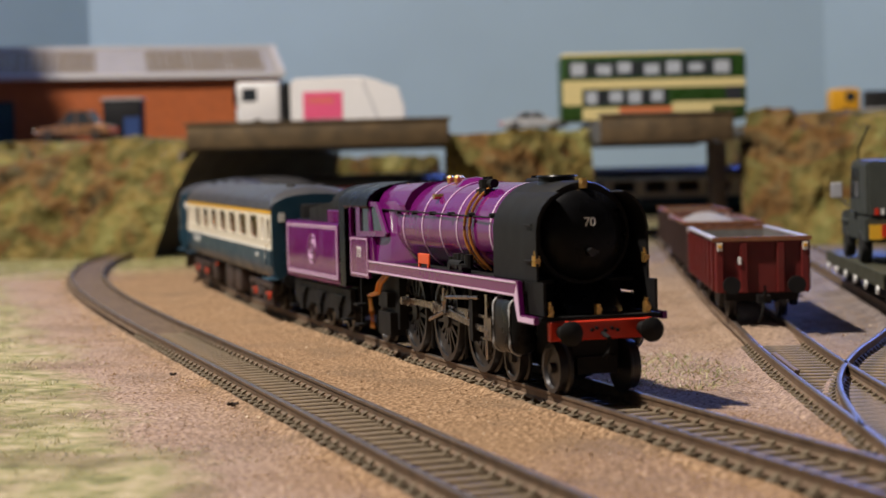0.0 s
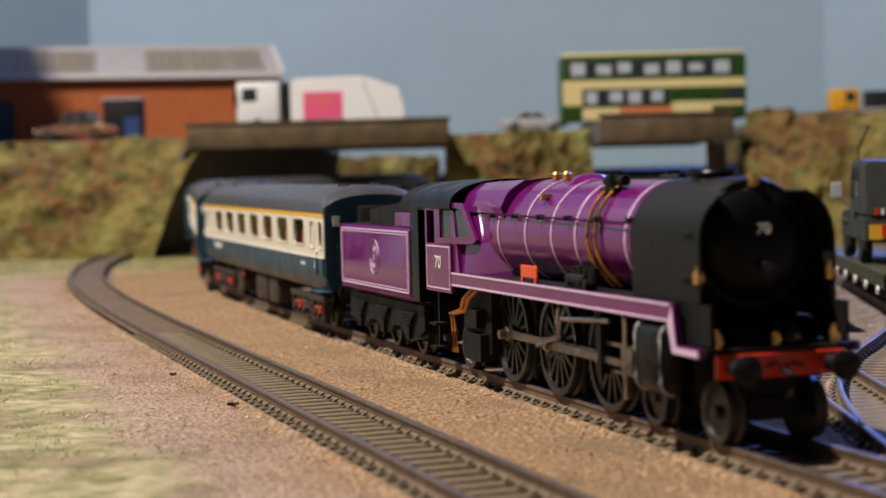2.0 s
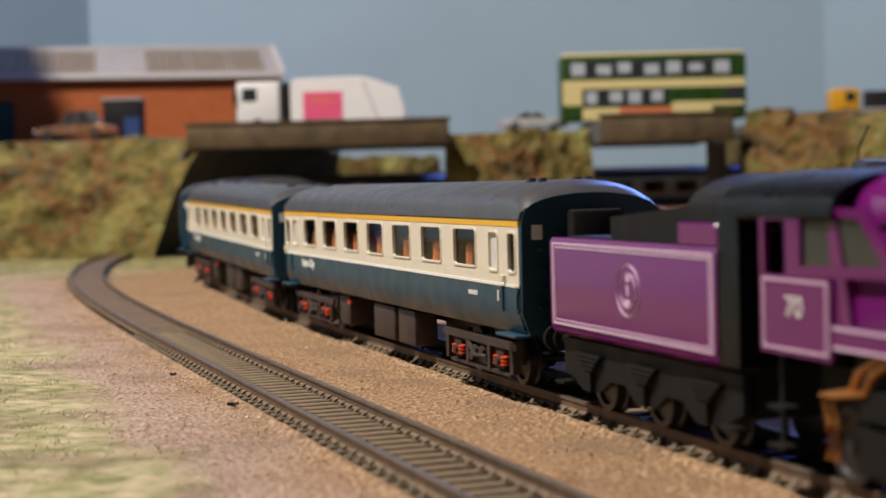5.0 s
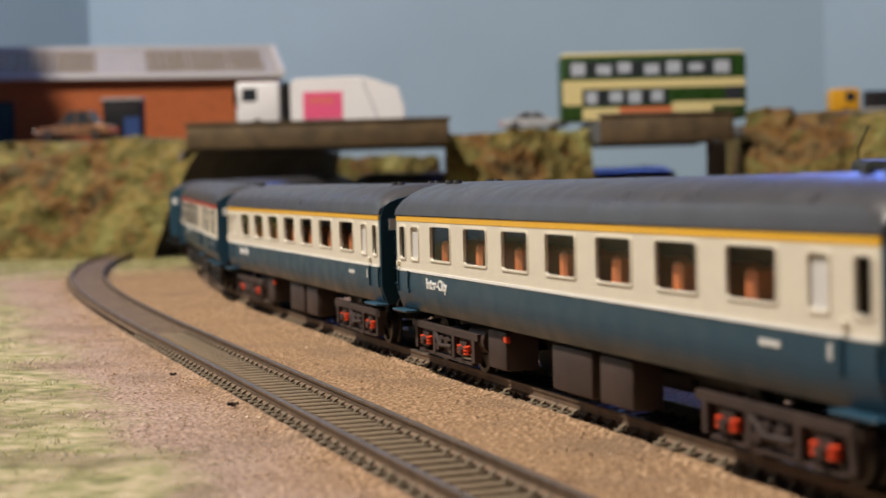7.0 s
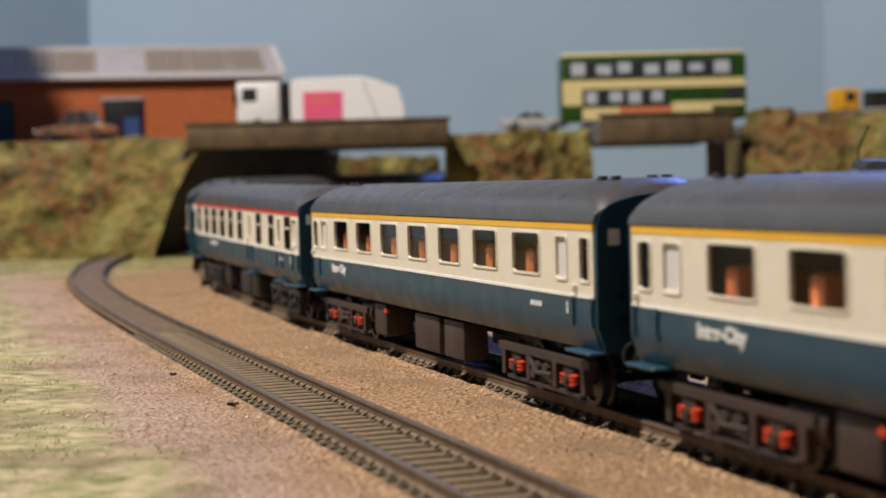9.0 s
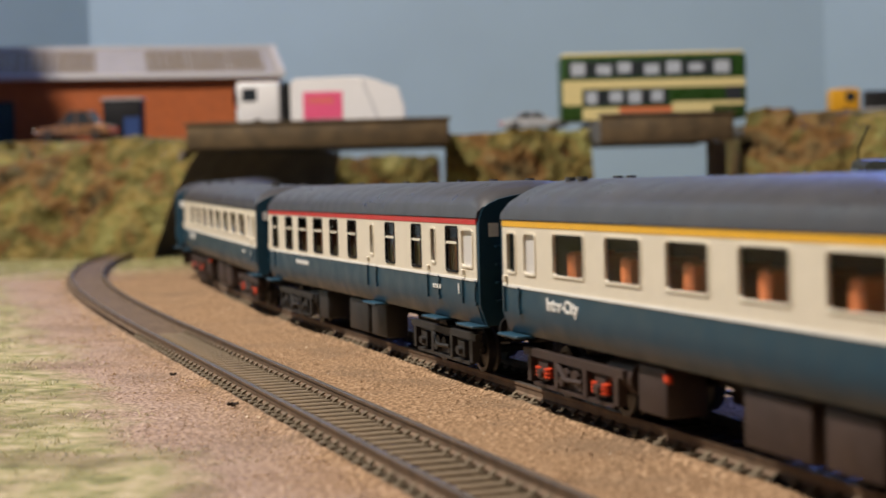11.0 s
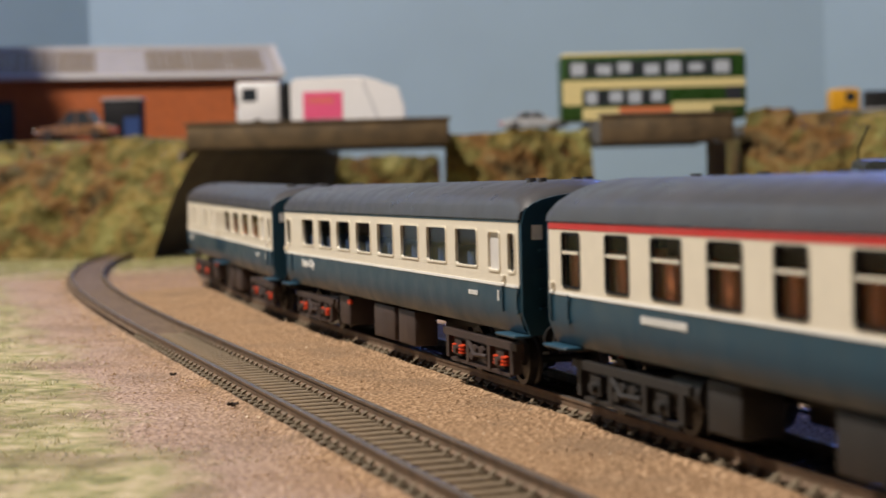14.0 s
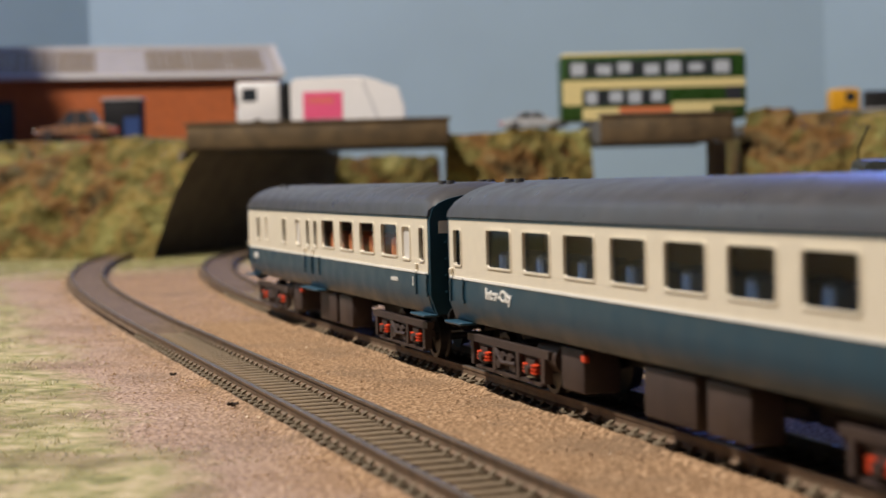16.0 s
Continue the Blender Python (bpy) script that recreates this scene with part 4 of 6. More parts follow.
        plate = part("nameplate", rbox(X(0.0840), X(0.0755), y0, y1, 0.0272, 0.0302, 0.0002, 1), NAMEPLATE, t, "orange-red nameplate")
        part("plate_foot", boxes((X(0.0838), X(0.0828), y0, y1, 0.0262, 0.0272), (X(0.0767), X(0.0757), y0, y1, 0.0262, 0.0272)), NAMEPLATE, plate)
        bm = bmesh.new()
        cyl(bm, (X(0.0560), d * 0.0145, 0.0282), 0.0013, 0.0040, "x", 10)
        cyl(bm, (X(0.0560), d * 0.0138, 0.0292), 0.0010, 0.0020, "z", 8)
        box(bm, X(0.061), X(0.051), d * 0.0140 - 0.0012, d * 0.0140 + 0.0012, 0.0262, 0.0272)
        cyl(bm, (X(0.0610), d * 0.0142, 0.0285), 0.0008, 0.0016, "z", 8)
        for u, r_ in ((0.0505, 0.0012), (0.0535, 0.0009), (0.0585, 0.0011)):
            cyl(bm, (X(u), d * 0.0136, 0.0292), r_, 0.0018, "z", 10)
            cyl(bm, (X(u), d * 0.0148, 0.0278), r_ * 0.8, 0.0012, "y", 8)
        part("lubricator", bm, SOOT, t, "black pump and lubricator")
        # smoke deflector
        bm = bmesh.new()
        y = d * 0.0142
        prof = [(y, 0.0264), (y, 0.0385), (y - d * 0.0005, 0.0412), (y - d * 0.0016, 0.0436), (y - d * 0.0036, 0.0458), (y - d * 0.0060, 0.0471)]
        pts = prof + [(p[0] - d * 0.0006, p[1] - 0.0003) for p in prof[::-1]]
        prism(bm, pts, X(0.0330), X(0.0085), "x")
        df = part("smoke_deflector", bm, SOOT, t, "black curved smoke deflector")
        y0, y1 = sorted((d * 0.0136, d * 0.0143))
        part("deflector_skirt", boxes((X(0.0150), X(0.0050), y0, y1, 0.0187, 0.0263)), SOOT, df)
        bm = bmesh.new()
        ya = y + d * 0.0004
        tube(bm, [(X(0.0100), ya, 0.0312), (X(0.0140), ya, 0.0312)], 0.00025, 6)
        tube(bm, [(X(0.0100), ya, 0.0395), (X(0.0140), ya, 0.0395)], 0.00025, 6)
        part("handhold", bm, SOOT, df)
        # cylinder with pale-edged cladding
        y0, y1 = sorted((d * 0.0100, d * 0.0172))
        cl_ = rbox(X(0.0285), X(0.0160), y0, y1, 0.0084, 0.0222, 0.0028, 4)
        cy = part("cylinder", cl_, BLACK, t, "black cylinder with pale edge lines")
        for xx in (0.0270, 0.0176):
            bm = bmesh.new()
            yy = d * 0.01722
            pts = [(X(xx), d * (0.0144 + 0.0028 * math.cos(a)), z + 0.0028 * math.sin(a)) for z, a in [(0.0194, radians(90 - 15 * k)) for k in range(7)] + [(0.0112, radians(-15 * k)) for k in range(7)]]
            part("cylinder_line", tube(bm, pts, 0.00028, 6), GREY_LINE, cy, "pale cylinder edge line")
        # slide bars, crosshead, links
        bm = boxes((X(0.0470), X(0.0285), min(d * 0.0118, d * 0.0136), max(d * 0.0118, d * 0.0136), 0.0152, 0.0160), (X(0.0440), X(0.0285), min(d * 0.0118, d * 0.0136), max(d * 0.0118, d * 0.0136), 0.0096, 0.0104))
        part("slide_bar", bm, ROD, t, "steel slide bar pair")
        bm = boxes((X(0.0420), X(0.0375), min(d * 0.0112, d * 0.0142), max(d * 0.0112, d * 0.0142), 0.0100, 0.0156), (X(0.0412), X(0.0398), min(d * 0.0130, d * 0.0142), max(d * 0.0130, d * 0.0142), 0.0050, 0.0215))
        head = part("crosshead", bm, ROD, t, "steel crosshead and link")
        RODS.append((head, (0.0, 0.0, 0.0), 0.0045, R, "crosshead"))
        bm = tube(bmesh.new(), [(X(0.0420), d * 0.0146, 0.0205), (X(0.0650), d * 0.0146, 0.0190)], 0.0006, 6)
        tube(bm, [(X(0.0650), d * 0.0146, 0.0215), (X(0.0655), d * 0.0146, 0.0180), (X(0.0650), d * 0.0146, 0.0145)], 0.0009, 6)
        tube(bm, [(X(0.0650), d * 0.0150, 0.0150), (X(0.0760), d * 0.0150, 0.0120)], 0.0006, 6)
        part("valve_gear", bm, ROD, t, "oily steel valve gear")
        part("gear_bracket", boxes((X(0.0475), X(0.0455), min(d * 0.0060, d * 0.0150), max(d * 0.0060, d * 0.0150), 0.0090, 0.0225)), SOOT, t)
        # coupling rod with bosses; connecting rod
        bm = bmesh.new()
        y0, y1 = sorted((d * 0.0120, d * 0.0130))
        box(bm, -0.0250, 0.0250, y0, y1, -0.0009, 0.0009)
        for k in (-1, 0, 1):
            cyl(bm, (k * 0.0250, d * 0.0125, 0), 0.0017, 0.0007, "y", 14)
        rod = part("coupling_rod", bm, ROD, t, "steel coupling rod")
        RODS.append((rod, (X(0.0760), 0.0, R), 0.0045, R, "coupling"))
        bm = bmesh.new()
        y0, y1 = sorted((d * 0.0134, d * 0.0143))
        prism(bm, [(-0.0017, -0.0010), (0.0365, -0.0004), (0.0365, 0.0008), (-0.0017, 0.0012)], y0, y1, "y")
        cyl(bm, (0, d * 0.0139, 0), 0.0018, 0.0007, "y", 14)
        rod = part("connecting_rod", bm, ROD, t, "steel connecting rod")
        RODS.append((rod, (X(0.0760), 0.0, R), 0.0045, R, "connecting"))
        # sand pipes and brake gear, injector pipes, cab steps
        for xx in (0.0640, 0.0890):
            bm = tube(bmesh.new(), [(X(xx), d * 0.0090, 0.0225), (X(xx), d * 0.0092, 0.0120), (X(xx + 0.002), d * 0.0086, 0.0020)], 0.0005, 6)
            part("sand_pipe", bm, SOOT, t)
        for k in range(2):
            pts = [(X(0.1130 + 0.003 * k), d * 0.0140, 0.0222), (X(0.1170 + 0.003 * k), d * 0.0150, 0.0195), (X(0.1185 + 0.003 * k), d * 0.0152, 0.0165), (X(0.1265 + 0.002 * k), d * 0.0154, 0.0150), (X(0.1245 + 0.002 * k), d * 0.0154, 0.0105), (X(0.1255 + 0.002 * k), d * 0.0150, 0.0050)]
            part("injector_pipe", tube(bmesh.new(), pts, 0.00055), COPPER, t, "copper injector pipe")
        bm = boxes((X(0.1210), X(0.1100), min(d * 0.0100, d * 0.0148), max(d * 0.0100, d * 0.0148), 0.0040, 0.0110), (X(0.1200), X(0.1120), min(d * 0.0100, d * 0.0150), max(d * 0.0100, d * 0.0150), 0.0125, 0.0170))
        part("injector", bm, SOOT, t, "black injector casing")
        y0, y1 = sorted((d * 0.0128, d * 0.0162))
        part("cab_steps", boxes((X(0.1420), X(0.1375), y0, y1, 0.0045, 0.0052), (X(0.1420), X(0.1375), y0, y1, 0.0110, 0.0117), (X(0.1422), X(0.1412), min(d * 0.0128, d * 0.0136), max(d * 0.0128, d * 0.0136), 0.0045, 0.0215)), SOOT, t)
        # cab side: panel, pillars, window
        y0, y1 = sorted((d * 0.0155, d * 0.0165))
        side_ = part("cab_side", boxes((X(0.1430), X(0.1245), y0, y1, 0.0206, 0.0335), (X(0.1430), X(0.1418), y0, y1, 0.0335, 0.0425), (X(0.1430), X(0.1345), y0, y1, 0.0425, 0.0440)), PURPLE, t, "purple cab side with an open doorway")
        lining(side_, X(0.1422), X(0.1252), 0.0214, 0.0330, d * 0.0165)
        letters("cab_number", "70", 0.0048, side_, pose(X(0.1337), d * 0.0166, 0.0284, 90, 0, 0 if d < 0 else 180), WHITE, "white cab number")
        # sloped cab front beside the firebox
        bm = bmesh.new()
        y0, y1 = sorted((d * 0.0120, d * 0.0158))
        prism(bm, [(X(0.1245), 0.0264), (X(0.1205), 0.0264), (X(0.1240), 0.0430), (X(0.1250), 0.0437), (X(0.1262), 0.0437)], y0, y1, "y")
        part("cab_front", bm, PURPLE, t)
        # raked front window of the cab side, turned inwards towards the firebox
        bm = bmesh.new()
        rim_out = ((0.1360, 0.0335), (0.1120, 0.0340), (0.1100, 0.0352), (0.1175, 0.0444), (0.1360, 0.0450))
        rim_in = ((0.1322, 0.0352), (0.1142, 0.0358), (0.1136, 0.0362), (0.1188, 0.0430), (0.1322, 0.0434))
        def plan(v, z, deep):
            return (X(v), d * (0.0165 - deep - 0.05 * max(0.0, 0.1330 - v)), z)
        rings = [[bm.verts.new(plan(v, z, deep)) for v, z in rim] for rim, deep in ((rim_out, 0.0), (rim_in, 0.0), (rim_in, 0.0009), (rim_out, 0.0009))]
        for k in range(4):
            for i in range(5):
                bm.faces.new((rings[k][i], rings[k][(i + 1) % 5], rings[(k + 1) % 4][(i + 1) % 5], rings[(k + 1) % 4][i]))
        wing = part("cab_wing", bm, PURPLE, t, "raked purple window frame of the cab")
        bm = bmesh.new()
        lo, hi = ([bm.verts.new(plan(v, z, deep)) for v, z in rim_in] for deep in (0.0006, 0.0008))
        bm.faces.new(lo)
        bm.faces.new(hi[::-1])
        for i in range(5):
            bm.faces.new((lo[i], lo[(i + 1) % 5], hi[(i + 1) % 5], hi[i]))
        part("front_pane", bm, GLASS_DARK, wing, "dark raked cab window")
        # lamps
        for x, y, z in ((0.0065, 0.0122, 0.0184), (0.0095, 0.0138, 0.0300)):
            bm = bmesh.new()
            cyl(bm, (X(x), d * y, z + 0.0012), 0.0009, 0.0012, "z", 10)
            cyl(bm, (X(x) + 0.0008, d * y, z + 0.0012), 0.0007, 0.0003, "x", 10)
            cyl(bm, (X(x), d * y, z + 0.0028), 0.0005, 0.0006, "z", 8)
            part("lamp", bm, BRASS, t, "tiny brass lamp")
        # buffers
        bm = bmesh.new()
        lathe(bm, (0, d * 0.0100, 0.0150), [(X(0.0050), 0.0016), (X(0.0024), 0.0013), (X(0.0008), 0.0010), (X(0.0006), 0.0028), (X(0.0), 0.0029), (X(-0.0005), 0.0020), (X(-0.0007), 0.0)], "x", 22)
        part("buffer", bm, SOOT, t, "black round buffer")
    for x, y, z in ((0.0070, 0.0, 0.0184), (0.0130, 0.0, 0.0478)):
        bm = bmesh.new()
        cyl(bm, (X(x), y, z + 0.0012), 0.0009, 0.0012, "z", 10)
        cyl(bm, (X(x) + 0.0008, y, z + 0.0012), 0.0007, 0.0003, "x", 10)
        part("lamp", bm, BRASS, t, "tiny brass lamp")
    part("buffer_beam", rbox(X(0.0062), X(0.0046), -0.0130, 0.0130, 0.0128, 0.0174, 0.0003, 1), RED, t, "bright red buffer beam")
    bm = bmesh.new()
    for k, (y, z) in enumerate(((-0.0028, 0.0160), (-0.0016, 0.0164), (0.0006, 0.0158), (0.0022, 0.0162), (0.0036, 0.0158))):
        cyl(bm, (X(0.0044), y, z - 0.0009), 0.0004, 0.0004, "x", 8)
    part("rivets", bm, SOOT, t)
    bm = bmesh.new()
    tube(bm, [(X(0.0046), 0, 0.0142), (X(0.0016), 0, 0.0135), (X(0.0020), 0, 0.0100), (X(0.0040), 0, 0.0085)], 0.0006, 6)
    part("coupling_hook", bm, SOOT, t)
    # cab roof, back and interior
    bm = bmesh.new()
    arc = [(0.0168 * math.cos(math.pi * k / 16), 0.0432 + 0.0074 * math.sin(math.pi * k / 16) ** 0.8) for k in range(17)]
    prism(bm, arc + [(y * 0.95, z - 0.0008) for y, z in arc[::-1]], X(0.1490), X(0.1240), "x")
    part("cab_roof", bm, BLACK, t, "black curved cab roof")
    part("cab_floor", boxes((X(0.1430), X(0.1250), -0.0150, 0.0150, 0.0206, 0.0214)), SOOT, t)
    part("backhead", rbox(X(0.1290), X(0.1255), -0.0120, 0.0120, 0.0214, 0.0440, 0.0010), SOOT, t, "black boiler backhead")
    part("ashpan", boxes((X(0.1240), X(0.1080), -0.0125, 0.0125, 0.0060, 0.0254)), SOOT, t, "black ashpan")
    part("front_bogie", boxes((X(0.0400), X(0.0075), -0.0050, 0.0050, 0.0045, 0.0085)), SOOT, t)
    for xx in (0.0105, 0.0325):
        wheelset(t, X(xx), 0.0060)
    for xx in (0.0510, 0.0760, 0.1010):
        spoked(t, X(xx), R)
    wheelset(t, X(0.1285), 0.0064)
    lengthen(t)
    VEHICLES.append((t, 0.0675 - 0.2360, 0.045))
    return t


def tender():
    t = thing("locomotive_tender", "purple lined tender with black coal space behind the cab", "tender")
    def X(v):
        return 0.1875 - v
    part("tender_frame", boxes((X(0.2225), X(0.1525), -0.0110, 0.0110, 0.0070, 0.0160)), SOOT, t, "black tender frame")
    for d in (-1, 1):
        bm = bmesh.new()
        y = d * 0.0163
        prof = [(d * 0.0148, 0.0158), (d * 0.0160, 0.0168), (y, 0.0190), (y, 0.0360), (d * 0.0158, 0.0372)]
        prism(bm, prof + [(d * 0.0120, 0.0372), (d * 0.0120, 0.0158)], X(0.2225), X(0.1565), "x")
        s_ = part("tank_side", bm, PURPLE, t, "purple tank side with double pale lines")
        lining(s_, X(0.2215), X(0.1575), 0.0182, 0.0362, y, 0.0005)
        lining(s_, X(0.2205), X(0.1585), 0.0191, 0.0353, y, 0.0003)
        y0, y1 = sorted((y, y + d * 0.00015))
        bm = bmesh.new()
        def ring(cx, cz, ro, ri, kx):
            n = 24
            V = [[bm.verts.new((cx + kx * r * math.cos(2 * math.pi * k / n), yy, cz + r * math.sin(2 * math.pi * k / n))) for k in range(n)] for r in (ro, ri) for yy in (y0, y1)]
            for k in range(n):
                j = (k + 1) % n
                bm.faces.new((V[1][k], V[1][j], V[3][j], V[3][k]))
                bm.faces.new((V[0][k], V[0][j], V[1][j], V[1][k]))
                bm.faces.new((V[2][k], V[2][j], V[3][j], V[3][k]))
        ring(X(0.1880), 0.0276, 0.0054, 0.0049, 0.9)
        ring(X(0.1880), 0.0276, 0.0036, 0.0031, 0.9)
        box(bm, X(0.1889), X(0.1871), y0, y1, 0.0245, 0.0258)
        box(bm, X(0.1887), X(0.1873), y0, y1, 0.0293, 0.0306)
        box(bm, X(0.1884), X(0.1876), y0, y1, 0.0266, 0.0286)
        part("crest", bm, PURPLE_PALE, s_, "pale round crest shape")
        y0, y1 = sorted((d * 0.0140, d * 0.0158))
        part("raised_panel", rbox(X(0.1700), X(0.1567), y0, y1, 0.0373, 0.0415, 0.0003, 1), PURPLE, t, "raised purple front panel")
        y0, y1 = sorted((d * 0.0120, d * 0.0134))
        bm = bmesh.new()
        prism(bm, [(X(0.2000), 0.0372), (X(0.1520), 0.0372), (X(0.1520), 0.0462), (X(0.1620), 0.0462), (X(0.1750), 0.0440), (X(0.2000), 0.0420)], y0, y1, "y")
        part("coal_plate", bm, SOOT, t, "black coal space side")
        bm = bmesh.new()
        y0, y1 = sorted((d * 0.0120, d * 0.0136))
        prism(bm, [(X(0.2220), 0.0150), (X(0.2220), 0.0080), (X(0.2140), 0.0046), (X(0.2060), 0.0046), (X(0.2010), 0.0075), (X(0.1950), 0.0075), (X(0.1910), 0.0046), (X(0.1830), 0.0046), (X(0.1790), 0.0075), (X(0.1730), 0.0075), (X(0.1690), 0.0046), (X(0.1600), 0.0046), (X(0.1530), 0.0080), (X(0.1530), 0.0150)], y0, y1, "y")
        f = part("side_frame", bm, SOOT, t, "black tender side frame")
        for xx in (0.1645, 0.1870, 0.2095):
            bm = bmesh.new()
            y2, y3 = sorted((d * 0.0136, d * 0.0148))
            box(bm, X(xx) - 0.0016, X(xx) + 0.0016, y2, y3, 0.0046, 0.0086)
            for k in range(4):
                box(bm, X(xx) - 0.0055 + 0.001 * k, X(xx) + 0.0055 - 0.001 * k, y2, y3, 0.0118 - 0.0009 * k, 0.0125 - 0.0009 * k)
            part("axlebox", bm, SOOT, f)
        y0, y1 = sorted((d * 0.0120, d * 0.0160))
        part("tender_step", boxes((X(0.1570), X(0.1530), y0, y1, 0.0050, 0.0056)), SOOT, t)
        part("tender_step", boxes((X(0.2220), X(0.2180), y0, y1, 0.0050, 0.0056)), SOOT, t)
        bm = bmesh.new()
        lathe(bm, (0, d * 0.0112, 0.0140), [(X(0.2225), 0.0014), (X(0.2260), 0.0010), (X(0.2262), 0.0028), (X(0.2272), 0.0026), (X(0.2274), 0.0)], "x", 18)
        part("buffer", bm, SOOT, t)
    part("tank_top", boxes((X(0.2225), X(0.1520), -0.0122, 0.0122, 0.0160, 0.0374)), SOOT, t, "black tank top")
    bm = bmesh.new()
    arc = [(0.0142 * math.cos(math.pi * k / 14), 0.0440 + 0.0062 * math.sin(math.pi * k / 14)) for k in range(15)]
    prism(bm, [(0.0142, 0.0372)] + arc + [(-0.0142, 0.0372)], X(0.1690), X(0.1566), "x")
    cov = part("tender_cab", bm, SOOT, t, "black arched tender front")
    bm = bmesh.new()
    arc = [(0.0160 * math.cos(math.pi * k / 14), 0.0440 + 0.0064 * math.sin(math.pi * k / 14)) for k in range(15)]
    prism(bm, [(0.0160, 0.0165)] + arc + [(-0.0160, 0.0165)], X(0.1562), X(0.1500), "x")
    part("front_sheet", bm, BLACK, t, "black tender front sheet")
    for d in (-1, 1):
        bm = bmesh.new()
        lathe(bm, (X(0.1500), d * 0.0095, 0.0425), [(0.0, 0.0024), (0.0005, 0.0024), (0.0005, 0.0018), (0.0, 0.0018)], "x", 20)
        part("spectacle_rim", bm, ROD, cov, "round steel window rim")
    bm = bmesh.new()
    for k in range(160):
        x, y = random.uniform(X(0.2000), X(0.1720)), random.uniform(-0.0115, 0.0115)
        s = random.uniform(0.0008, 0.0019)
        bmesh.ops.create_icosphere(bm, subdivisions=1, radius=s, matrix=Matrix.Translation((x, y, 0.0385 + 0.002 * random.random())) @ Euler((x * 900, y * 700, k)).to_matrix().to_4x4() @ Matrix.Diagonal((1, 0.8, 0.7, 1)))
    tagged(part("coal", bm, BLACK, t, "heap of black coal", smooth=0), kind="stuff")
    bm = bmesh.new()
    cyl(bm, (X(0.2120), 0, 0.0388), 0.0030, 0.0014, "z", 18)
    part("filler_cap", bm, SOOT, t)
    for xx in (0.1645, 0.1870, 0.2095):
        wheelset(t, X(xx), 0.0062)
    lengthen(t)
    VEHICLES.append((t, 0.1875 - 0.2360, 0.022))
    return t


locomotive()
tender()


# ---- sidings and turnout ----
def line_through(points, step=0.002):
    """A smooth centre line through plan points, s from 0 at the first."""
    out = []
    pts = [Vector(p) for p in points]
    pts = [pts[0] * 2 - pts[1]] + pts + [pts[-1] * 2 - pts[-2]]
    for i in range(1, len(pts) - 2):
        a, b, c, d = pts[i - 1:i + 3]
        for k in range(24):
            u = k / 24
            out.append(0.5 * (2 * b + (c - a) * u + (2 * a - 5 * b + 4 * c - d) * u * u + (3 * b - a - 3 * c + d) * u ** 3))
    out.append(pts[-2])
    x, y = np.array([p.x for p in out]), np.array([p.y for p in out])
    s = np.concatenate([[0], np.cumsum(np.hypot(np.diff(x), np.diff(y)))])
    th = np.unwrap(np.arctan2(np.gradient(y), np.gradient(x)))
    return s, x, y, th


SIDING = line_through([(0.0835, 0.2188), (0.0905, 0.325), (0.0938, 0.3875), (0.0970, 0.4412), (0.1002, 0.4863), (0.1068, 0.5625), (0.118, 0.70), (0.132, 0.8625), (0.150, 1.0625), (0.163, 1.21)])
BRANCH = line_through([(0.0905, 0.3275), (0.0990, 0.3812), (0.1090, 0.4225), (0.1235, 0.4662), (0.1420, 0.5125), (0.1600, 0.5625), (0.1730, 0.615), (0.1815, 0.675), (0.1930, 0.775), (0.2060, 0.8875), (0.225, 1.0625)])
railway("siding_track", "weathered siding track with buried sleepers", SIDING, 0.0, 0.99, buried_from=0.281, bed=GROUND, fill=GROUND)
railway("branch_track", "weathered branch track leaving a turnout", BRANCH, 0.0, 0.75, buried_from=0.208, bed=GROUND, fill=GROUND)
for name, line, s0, s1, off in (("check_rail", SIDING, 0.206, 0.250, 0.0066), ("check_rail", BRANCH, 0.105, 0.154, -0.0066)):
    tagged(part(name, rail_mesh(line, s0, s1, off), RAIL), "short worn check rail in the turnout", "rail", "check rails", "structure")


# ---- wagons ----
MAROON = surface("dark_red_wagon_paint", (0.135, 0.010, 0.009), 0.5, vary=0.12, dirt=(0.08, 0.03, 0.02), dirt_amount=0.4)
BROWN_RIM = surface("rusty_rim_paint", (0.22, 0.085, 0.035), 0.6, vary=0.15)
GREY_RIM = surface("pale_grey_rim_paint", (0.42, 0.42, 0.45), 0.5, vary=0.1)
WAGON_IN = surface("grey_wagon_inside", (0.15, 0.14, 0.13), 0.8, vary=0.2)
DULL_RED = surface("dull_brown_red_wagon_paint", (0.034, 0.016, 0.013), 0.6, vary=0.2)
OLIVE = surface("olive_wagon_paint", (0.055, 0.056, 0.035), 0.6, vary=0.15)
ARMY = surface("matt_army_green_paint", (0.040, 0.046, 0.038), 0.65, vary=0.12)
RUBBER = surface("black_tyre_rubber", (0.014, 0.014, 0.014), 0.8, vary=0.2)
CHALK = surface("grey_stone_load", (0.33, 0.31, 0.29), 0.9, vary=0.3, scale=700, bump=0.001)


